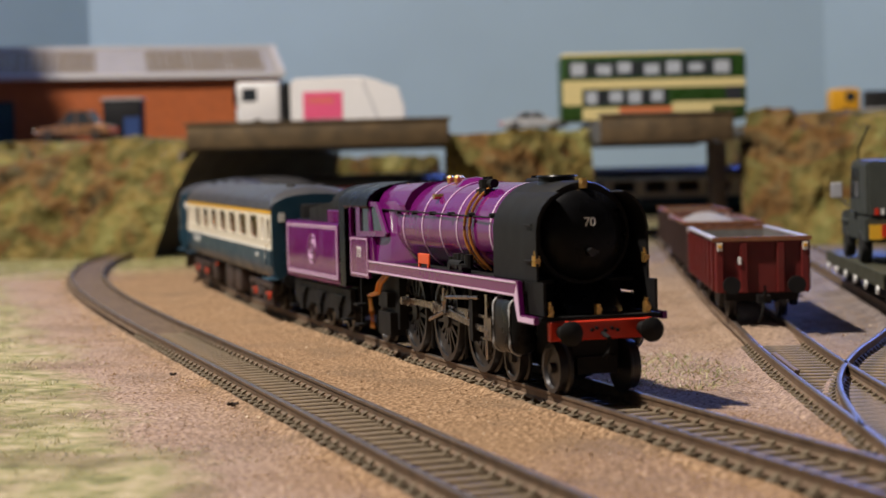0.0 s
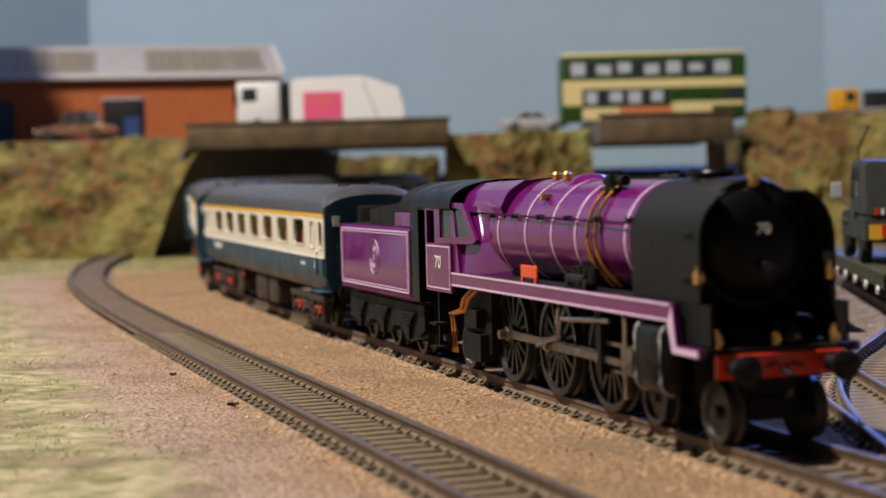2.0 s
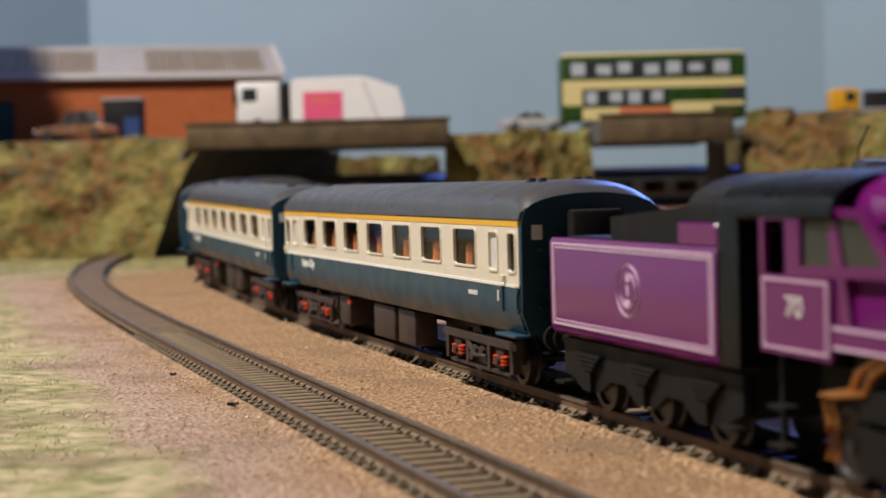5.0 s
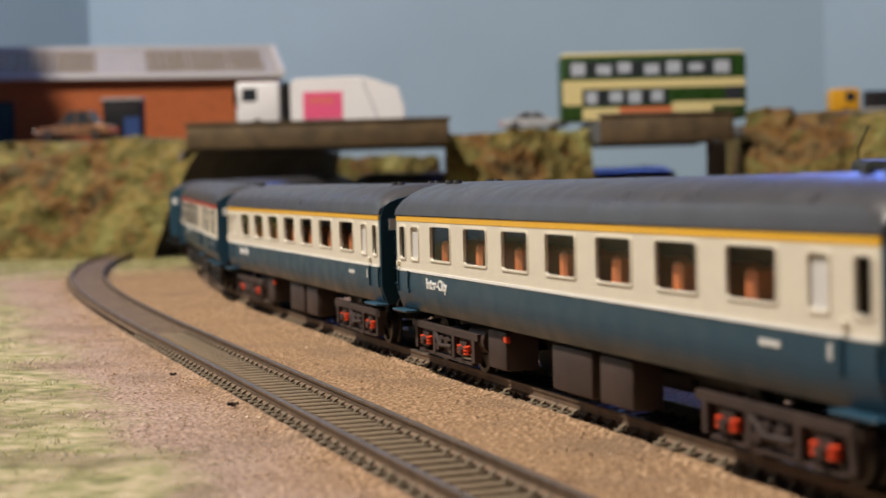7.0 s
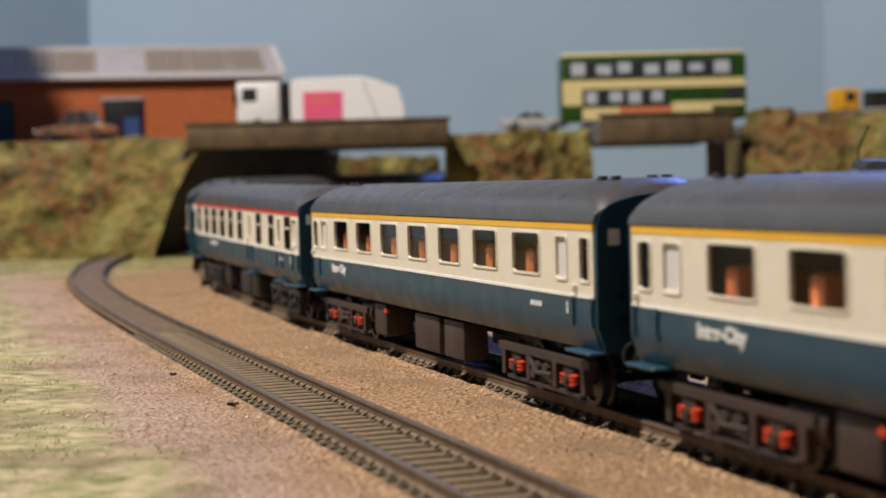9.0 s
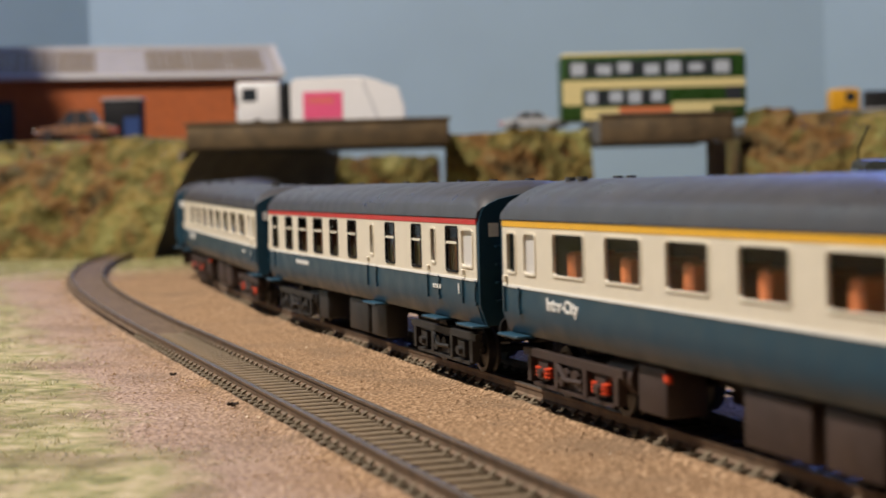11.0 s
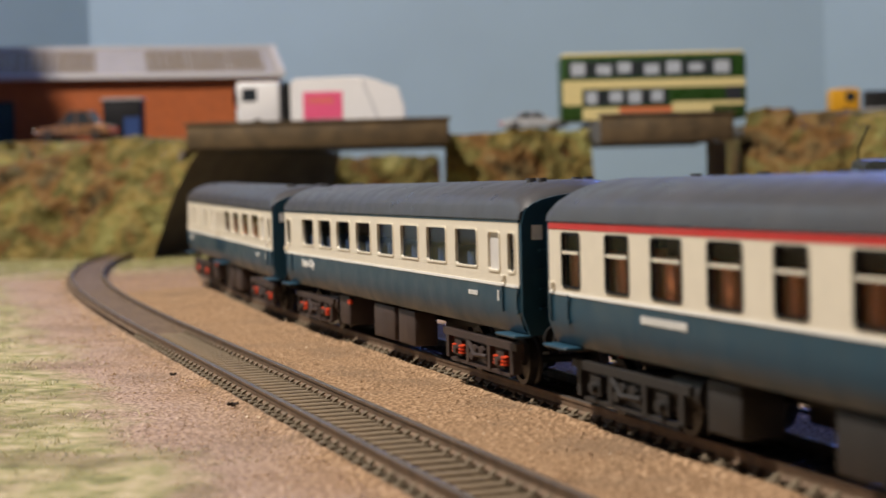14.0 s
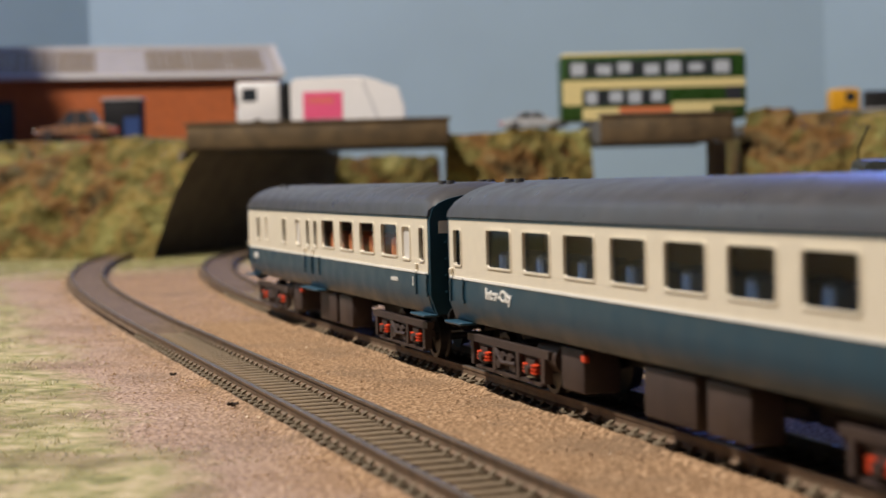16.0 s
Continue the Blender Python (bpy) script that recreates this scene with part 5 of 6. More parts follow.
def open_wagon(label, s, paint, rim, loaded=False):
    """A box wagon on the siding; its middle stands at s. Local x points to the near end."""
    x, y, th = on_line(SIDING, s, -0.0008)
    t = thing("open_wagon", label, "wagon", pose(x, y, rise(y), 0, 0, math.degrees(th) + 180), "wagons on the siding")
    h, w, z0, z1 = 0.052, 0.0156, 0.0100, 0.0280
    for d in (-1, 1):
        y0, y1 = sorted((d * w, d * (w - 0.0009)))
        sd = part("side_panel", boxes((-h, h, y0, y1, z0, z1)), paint, t)
        for k in range(8):
            xx = -h + 0.004 + k * (2 * h - 0.008) / 7
            y2, y3 = sorted((d * w, d * (w + 0.0010)))
            part("rib", boxes((xx - 0.0010, xx + 0.0010, y2, y3, z0 + 0.0005, z1 - 0.001)), paint, sd)
        y2, y3 = sorted((d * (w + 0.0011), d * (w - 0.0012)))
        part("top_rim", boxes((-h - 0.0005, h + 0.0005, y2, y3, z1 + 0.00005, z1 + 0.0007)), GREY_RIM if rim is GREY_RIM else rim, sd, "pale top rim")
        x2, x3 = sorted((d * h, d * (h - 0.0009)))
        ed = part("end_panel", boxes((x2, x3, -w + 0.0009, w - 0.0009, z0, z1)), paint, t)
        for yy in (-0.0143, -0.0062, 0.0062, 0.0143):
            x4, x5 = sorted((d * h, d * (h + 0.0012)))
            part("rib", rbox(x4, x5, yy - 0.0013, yy + 0.0013, z0, z1 - 0.0006, 0.0003, 1), paint, ed)
        x4, x5 = sorted((d * (h + 0.0013), d * (h - 0.0012)))
        part("top_rim", boxes((x4, x5, -w - 0.001, w + 0.001, z1 - 0.0005, z1 + 0.0009)), BROWN_RIM, ed, "rusty brown end rim")
        for yy in (-0.0143, 0.0143):
            x6, x7 = sorted((d * (h + 0.0012), d * (h + 0.0015)))
            pl = part("hazard_plate", boxes((x6, x7, yy - 0.0009, yy + 0.0009, 0.0243, 0.0270)), WHITE, ed, "small white plate with a yellow mark")
            x6, x7 = sorted((d * (h + 0.0015), d * (h + 0.0017)))
            part("plate_mark", boxes((x6, x7, yy - 0.0006, yy + 0.0006, 0.0254, 0.0264)), YELLOW, pl)
        x6, x7 = sorted((d * (h + 0.0012), d * (h + 0.0016)))
        part("paper_tag", rbox(x6, x7, -0.0082, -0.0071, 0.0196, 0.0222, 0.0001, 1), WHITE, ed, "white tag")
        for yy in (-0.0108, 0.0108):
            bm = bmesh.new()
            cyl(bm, (d * (h + 0.0022), yy, 0.0128), 0.0012, 0.0022, "x", 12)
            cyl(bm, (d * (h + 0.0048), yy, 0.0128), 0.0030, 0.0006, "x", 20)
            part("buffer", bm, SOOT, ed, "black buffer")
        bm = boxes((min(d * h, d * (h + 0.005)), max(d * h, d * (h + 0.005)), -0.0022, 0.0022, 0.0066, 0.0092))
        tube(bm, [(d * (h + 0.005), 0, 0.0085), (d * (h + 0.0065), 0, 0.0110), (d * (h + 0.0060), 0, 0.0125)], 0.0006, 6)
        tube(bm, [(d * (h + 0.005), -0.0004, 0.0070), (d * (h + 0.0055), -0.001, 0.0030), (d * (h + 0.0045), -0.0020, 0.0002)], 0.0005, 6)
        part("coupling", bm, SOOT, ed, "black tension hook coupling")
    for d in (-1, 1):
        part("liner", boxes((-h + 0.001, h - 0.001, min(d * (w - 0.0009), d * (w - 0.0012)), max(d * (w - 0.0009), d * (w - 0.0012)), z0 + 0.001, z1 - 0.0006)), WAGON_IN, t, "dark grey inside")
        part("liner", boxes((min(d * (h - 0.0009), d * (h - 0.0012)), max(d * (h - 0.0009), d * (h - 0.0012)), -w + 0.0013, w - 0.0013, z0 + 0.001, z1 - 0.0006)), WAGON_IN, t, "dark grey inside")
    part("wagon_floor", boxes((-h + 0.001, h - 0.001, -w + 0.0009, w - 0.0009, z0, z0 + 0.0010)), WAGON_IN, t, "dark inside floor")
    part("underframe", boxes((-h + 0.004, h - 0.004, -0.0120, 0.0120, 0.0070, z0)), SOOT, t)
    for e in (-1, 1):
        xx = e * (h - 0.017)
        part("axle", tread(0.0060, 0.0078, 24), STEEL, t, "dark spoked axle", m=Matrix.Translation((xx, 0, 0.0060)))
        for d in (-1, 1):
            bm = bmesh.new()
            y0, y1 = sorted((d * 0.0118, d * 0.0136))
            prism(bm, [(xx - 0.009, 0.0090), (xx - 0.004, 0.0042), (xx + 0.004, 0.0042), (xx + 0.009, 0.0090)], y0, y1, "y")
            part("axleguard", bm, SOOT, t)
    if loaded:
        bm = bmesh.new()
        n, m2 = 40, 14
        V = [[bm.verts.new((-h + 0.002 + i * (2 * h - 0.004) / n, -w + 0.0012 + j * (2 * w - 0.0024) / m2, 0.0255 + 0.0055 * math.sin(math.pi * j / m2) * (0.6 + 0.4 * math.sin(6 * i / n)) + 0.001 * noise.noise((i * 1.3, j * 1.7, 0)))) for j in range(m2 + 1)] for i in range(n + 1)]
        for i in range(n):
            for j in range(m2):
                bm.faces.new((V[i][j], V[i + 1][j], V[i + 1][j + 1], V[i][j + 1]))
        tagged(part("stone_load", bm, CHALK, t, "grey stone load heaped in the wagon"), kind="stuff")
    return lengthen(t, 1.245)


open_wagon("dark red empty open wagon with pale rim", 0.4144, MAROON, GREY_RIM)
open_wagon("brown open wagon with a grey stone load", 0.5666, DULL_RED, BROWN_RIM, True)
open_wagon("dull brown empty open wagon", 0.7188, DULL_RED, BROWN_RIM)


def flat_wagon():
    x, y, th = on_line(BRANCH, 0.3579)
    m = pose(x, y, 0, 0, 0, math.degrees(th) + 180)
    t = thing("flat_wagon", "olive flat wagon carrying an army truck", "wagon", m)
    h, w = 0.078, 0.0165
    part("deck", rbox(-h, h, -w, w, 0.0128, 0.0142, 0.0003, 1), OLIVE, t, "olive grey deck")
    for d in (-1, 1):
        y0, y1 = sorted((d * w, d * (w + 0.0008)))
        part("side_beam", rbox(-h, h, y0, y1, 0.0088, 0.0146, 0.0003, 1), OLIVE, t)
        for k in range(6):
            bm = bmesh.new()
            xx = -h + 0.010 + k * (2 * h - 0.02) / 5
            cyl(bm, (xx, d * (w + 0.0010), 0.0080), 0.0016, 0.0004, "y", 14)
            part("lashing_ring", bm, WHITE, t, "white lashing ring")
    part("underframe", boxes((-h + 0.004, h - 0.004, -0.010, 0.010, 0.0072, 0.0128)), SOOT, t)
    for e in (-1, 1):
        for k in (-1, 1):
            part("axle", tread(0.0058, 0.0078, 22), STEEL, t, m=Matrix.Translation((e * (h - 0.022) + k * 0.011, 0, 0.0058)))
        for d in (-1, 1):
            y0, y1 = sorted((d * 0.0120, d * 0.0138))
            part("bogie_frame", rbox(e * (h - 0.022) - 0.017, e * (h - 0.022) + 0.017, y0, y1, 0.0040, 0.0085, 0.0008, 1), SOOT, t)
            bm = bmesh.new()
            cyl(bm, (e * (h + 0.003), d * 0.0110, 0.0118), 0.0026, 0.0026, "x", 16)
            part("buffer", bm, SOOT, t)
    lengthen(t, 1.21)
    return m


def wheel_parts(parent, places, r, w, rim=None):
    for x, y, z in places:
        d = math.copysign(1, y)
        bm = bmesh.new()
        lathe(bm, (x, y, z), [(-w, r * 0.55), (-w, r * 0.92), (-w * 0.7, r), (w * 0.7, r), (w, r * 0.92), (w, r * 0.55), (-w, r * 0.55)], "y", 22)
        ty = part("tyre", bm, RUBBER, parent, "black tyre")
        bm = bmesh.new()
        cyl(bm, (x, y, z), r * 0.58, w * 0.8, "y", 16)
        part("rim", bm, rim or STEEL, ty)


def army_truck(m):
    t = thing("army_truck", "dark green army truck with soft top on the flat wagon", "truck", m @ pose(-0.004, -0.0020, 0.0146, 0, 0, 180) @ Matrix.Scale(1.12, 4))
    # local x points to the truck's front
    L, W = 0.030, 0.0122
    bm = bmesh.new()
    prism(bm, [(-L, 0.0075), (-L, 0.0160), (0.0030, 0.0160), (0.0110, 0.0180), (0.0285, 0.0172), (L, 0.0155), (L, 0.0075)], -W, W, "y")
    bmesh.ops.bevel(bm, geom=bm.edges[:], offset=0.0006, segments=2, affect="EDGES")
    body = part("body", bm, ARMY, t, "dark green body")
    bm = bmesh.new()
    prism(bm, [(-L, 0.0160), (-L + 0.0012, 0.0350), (0.0020, 0.0362), (0.0070, 0.0355), (0.0125, 0.0182), (0.0030, 0.0160)], -W + 0.0006, W - 0.0006, "y")
    bmesh.ops.bevel(bm, geom=bm.edges[:], offset=0.0010, segments=2, affect="EDGES")
    part("soft_top", bm, ARMY, t, "dark canvas top")
    for d in (-1, 1):
        y0, y1 = sorted((d * (W - 0.0008), d * (W - 0.0003)))
        bm = bmesh.new()
        prism(bm, [(-0.0010, 0.0225), (0.0075, 0.0225), (0.0045, 0.0330), (-0.0010, 0.0330)], y0, y1, "y")
        part("side_window", bm, GLASS_DARK, t, "dark side window")
        part("side_window", boxes((-0.0120, -0.0045, y0, y1, 0.0225, 0.0330)), GLASS_DARK, t, "dark side window")
        y0, y1 = sorted((d * W, d * (W + 0.0005)))
        part("fuel_cap", rbox(-0.0100, -0.0070, y0, y1, 0.0150, 0.0180, 0.0004, 1), SOOT, t)
        bm = tube(bmesh.new(), [(0.0090, d * W, 0.0190), (0.0130, d * (W + 0.0035), 0.0225)], 0.0003, 6)
        arm = part("mirror", bm, SOOT, t)
        part("mirror_plate", rbox(0.0125, 0.0133, min(d * (W + 0.0018), d * (W + 0.0060)), max(d * (W + 0.0018), d * (W + 0.0060)), 0.0222, 0.0278, 0.0003, 1), GREY_RIM, arm, "pale square mirror")
        xr = -L
        part("tail_lamp", boxes((xr - 0.0005, xr, min(d * 0.0078, d * 0.0092), max(d * 0.0078, d * 0.0092), 0.0168, 0.0190)), RED, t, "red tail lamp")
        part("marker_lamp", boxes((xr - 0.0005, xr, min(d * 0.0060, d * 0.0070), max(d * 0.0060, d * 0.0070), 0.0168, 0.0190)), WHITE, t)
        part("mudguard", rbox(0.0120, 0.0262, min(d * (W - 0.003), d * (W + 0.0008)), max(d * (W - 0.003), d * (W + 0.0008)), 0.0128, 0.0142, 0.0005, 1), ARMY, t)
    part("warning_board", boxes((-L - 0.0009, -L - 0.0001, -0.0110, 0.0110, 0.0085, 0.0135)), YELLOW, t, "yellow board with a red bar")
    part("warning_bar", boxes((-L - 0.0013, -L - 0.0009, -0.0070, 0.0070, 0.0092, 0.0135)), RED, t, "red bar")
    part("aerial", tube(bmesh.new(), [(0.0020, W * 0.8, 0.0340), (0.0005, W * 0.8, 0.0400), (-0.0040, W * 0.55, 0.0480)], 0.00035, 6), SOOT, t, "thin leaning aerial")
    wheel_parts(t, [(x, d * (W - 0.0015), 0.0056) for x in (-0.0185, 0.0190) for d in (-1, 1)], 0.0056, 0.0019, ARMY)
    return lengthen(t, 1.21)


army_truck(flat_wagon())

# ---- road vehicles above the banks ----
CAR_COPPER = surface("copper_car_paint", (0.44, 0.23, 0.12), 0.24, metal=0.6, vary=0.05, coat=0.5)
CAR_SILVER = surface("silver_car_paint", (0.66, 0.66, 0.68), 0.25, metal=0.2, vary=0.05, coat=0.4)
BUS_GREEN = surface("dark_green_bus_paint", (0.022, 0.065, 0.010), 0.3, vary=0.05)
BUS_CREAM = surface("cream_bus_paint", (0.74, 0.62, 0.30), 0.35, vary=0.04)
BUS_GLASS = surface("bus_window_plastic", (0.035, 0.038, 0.045), 0.15, vary=0.25, scale=60)
# pale colour standing in for light reflected in the bus panes
BUS_PANE_LIGHT = surface("pale_pane_light", (0.46, 0.50, 0.56), 0.4, vary=0.1)
AD_ORANGE = surface("orange_advert_print", (0.70, 0.20, 0.08), 0.5, vary=0.1)
TRUCK_WHITE = surface("white_lorry_paint", (0.80, 0.78, 0.77), 0.4, vary=0.03)
PINK = surface("pink_panel_print", (0.78, 0.10, 0.22), 0.5, vary=0.06)
CAB_YELLOW = surface("orange_yellow_cab_paint", (0.72, 0.36, 0.02), 0.4, vary=0.05)
BRICK = surface("orange_brick_card", (0.42, 0.105, 0.026), 0.8, vary=0.12, scale=160)
ROOF_PANEL = surface("grey_roof_sheet", (0.390, 0.359, 0.343), 0.6, vary=0.08, scale=60)
SKYLIGHT = surface("brown_translucent_skylight", (0.20, 0.145, 0.085), 0.45, vary=0.12, scale=60)
WHITE_TRIM = surface("white_fascia_plastic", (0.562, 0.530, 0.515), 0.5, vary=0.04)
DOOR_TEAL = surface("dark_teal_door_paint", (0.012, 0.055, 0.065), 0.5, vary=0.08)
SKIP_BLUE = surface("blue_bin_paint", (0.02, 0.05, 0.16), 0.5, vary=0.08)

tagged(upper(part("road", boxes((-0.55, -0.208, 1.172, 1.245, 0.0865, ROAD_Z - 0.002), (-0.55, -0.150, 1.245, 1.72, 0.0865, ROAD_Z - 0.002)), ROAD)), "grey road surface behind the bank", "road", kind="structure")
tagged(upper(part("road", boxes((0.26, 0.75, 1.245, 1.34, 0.0865, ROAD_Z - 0.004)), ROAD)), "grey road surface behind the bridges", "road", kind="structure")


def car(label, paint, m, L=0.058, W=0.023, H=0.019, group="cars on the road"):
    t = thing("car", label, "car", m, group)
    h, w = L / 2, W / 2
    bm = bmesh.new()
    prism(bm, [(-h, 0.0035), (-h, 0.0085), (-h * 0.92, 0.0105), (-h * 0.45, 0.0112), (h * 0.35, 0.0112), (h * 0.93, 0.0092), (h, 0.0070), (h, 0.0035)], -w, w, "y")
    bmesh.ops.bevel(bm, geom=bm.edges[:], offset=0.0012, segments=3, affect="EDGES")
    part("body", bm, paint, t)
    bm = bmesh.new()
    lo = [(-h * 0.62, 0.0108), (h * 0.42, 0.0108)]
    hi = [(-h * 0.42, H), (h * 0.10, H)]
    V = []
    for (x, z), k in ((lo[0], 0.94), (lo[1], 0.94), (hi[1], 0.76), (hi[0], 0.76)):
        V.append((bm.verts.new((x, -w * k, z)), bm.verts.new((x, w * k, z))))
    for i in range(4):
        a, b = V[i], V[(i + 1) % 4]
        bm.faces.new((a[0], b[0], b[1], a[1]))
    bm.faces.new([v[0] for v in V])
    bm.faces.new([v[1] for v in V][::-1])
    bmesh.ops.bevel(bm, geom=bm.edges[:], offset=0.0010, segments=2, affect="EDGES")
    cab = part("cabin_glass", bm, GLASS_DARK, t, "dark car windows")
    part("car_roof", rbox(-h * 0.44, h * 0.12, -w * 0.74, w * 0.74, H - 0.0004, H + 0.0005, 0.0004, 1), paint, t)
    for d in (-1, 1):
        for x in (-h * 0.52, -h * 0.10, h * 0.26):
            bm = tube(bmesh.new(), [(x, d * w * 0.93, 0.0110), (x * 0.75 - 0.001, d * w * 0.77, H)], 0.0006, 6)
            part("pillar", bm, paint, cab)
        part("lamp", rbox(h - 0.0010, h + 0.0004, d * w * 0.7 - 0.0016, d * w * 0.7 + 0.0016, 0.0062, 0.0082, 0.0003, 1), WHITE, t, "headlamp")
        part("lamp", rbox(-h - 0.0004, -h + 0.0010, d * w * 0.7 - 0.0016, d * w * 0.7 + 0.0016, 0.0062, 0.0085, 0.0003, 1), RED, t, "tail lamp")
    wheel_parts(t, [(x, d * (w - 0.0012), 0.0042) for x in (-h * 0.62, h * 0.62) for d in (-1, 1)], 0.0042, 0.0014)
    return upper(t, m.translation)


car("copper brown saloon car beside the brick building", CAR_COPPER, pose(-0.319, 1.180, 0.0941, 0, 0, 172) @ Matrix.Scale(1.25, 4), 0.055, 0.021, 0.0205)
car("silver grey car behind the planted bank", CAR_SILVER, pose(0.084, 1.200, 0.0935, 0, 0, 6), 0.060, 0.024, 0.0165)


def bus():
    x0, x1, z0, z1, y0, y1 = -0.0795, 0.0815, 0.0, 0.0640, -0.019, 0.019
    t = thing("double_decker_bus", "dark green and cream double-decker bus on the bridge", "bus", pose(0.1855, 1.185, 0.0945, 0, 0, 1.0))
    body = part("body", rbox(x0, x1, y0, y1, 0.005, z1 - 0.0025, 0.0022, 3), BUS_GREEN, t, "dark green body")
    part("bus_roof", rbox(x0 + 0.0008, x1 - 0.0012, y0 + 0.0008, y1 - 0.0008, z1 - 0.0032, z1, 0.0014, 3), BUS_CREAM, t, "cream roof")
    for d in (-1, 1):
        def yy(a, b):
            return sorted((d * (0.019 + a), d * (0.019 + b)))
        part("cream_band", boxes((x0 + 0.001, x1 - 0.001, *yy(-0.0005, 0.0003), 0.0330, 0.0405)), BUS_CREAM, body, "broad cream band")
        part("cream_band", boxes((x0 + 0.001, x0 + 0.0180, *yy(-0.0005, 0.0002), 0.0190, 0.0330)), BUS_CREAM, body, "cream panel")
        part("cream_band", boxes((x0 + 0.0180, x1 - 0.030, *yy(-0.0005, 0.0003), 0.0060, 0.0165)), BUS_CREAM, body, "cream skirt band")
        part("cream_band", boxes((x1 - 0.065, x1 - 0.002, *yy(-0.0005, 0.0004), 0.0165, 0.0205)), BUS_CREAM, body, "cream band")
        part("advert_strip", boxes((x0 + 0.050, x1 - 0.065, *yy(0.0004, 0.0008), 0.0120, 0.0165)), AD_ORANGE, body, "orange advert strip")
        # each dark pane carries a pale block that paints the light on it
        for k in range(7):
            a = x0 + 0.0058 + k * 0.0206
            f = part("upper_window", boxes((a, a + 0.0200, *yy(-0.0004, 0.0002), 0.0432, 0.0572)), BUS_GLASS, body, "dark upper deck window")
            part("window_blind", boxes((a + (0.0030, 0.0044, 0.0024, 0.0050, 0.0036, 0.0026, 0.0040)[k], a + (0.0152, 0.0172, 0.0140, 0.0178, 0.0160, 0.0150, 0.0176)[k], *yy(0.0002, 0.0004), (0.0446, 0.0452, 0.0466)[k % 3], (0.0556, 0.0535)[k % 2])), BUS_PANE_LIGHT, f, "pale block painted as light on the pane")
        for k in range(4):
            a = x0 + 0.0190 + k * 0.0184
            f = part("lower_window", boxes((a, a + 0.0178, *yy(-0.0004, 0.0005), 0.0190, 0.0318)), BUS_GLASS, body, "dark lower deck window")
            part("window_blind", boxes((a + (0.0022, 0.0044, 0.0026, 0.0040)[k], a + (0.0120, 0.0156, 0.0136, 0.0142)[k], *yy(0.0005, 0.0007), (0.0200, 0.0214)[k % 2], 0.0305)), BUS_PANE_LIGHT, f, "pale block painted as light on the pane")
        part("cab_window", boxes((x1 - 0.0180, x1 - 0.0040, *yy(-0.0004, 0.0005), 0.0215, 0.0325)), BUS_GLASS, body, "dark cab window")
    part("windscreen", boxes((x1 - 0.0005, x1 + 0.0006, -0.016, 0.016, 0.018, 0.032)), BUS_GLASS, body)
    part("windscreen", boxes((x1 - 0.0005, x1 + 0.0006, -0.016, 0.016, 0.043, 0.057)), BUS_GLASS, body)
    wheel_parts(t, [(x, d * 0.0172, 0.0068) for x in (-0.048, 0.050) for d in (-1, 1)], 0.0068, 0.0018)
    upper(t, t.matrix_basis.translation)


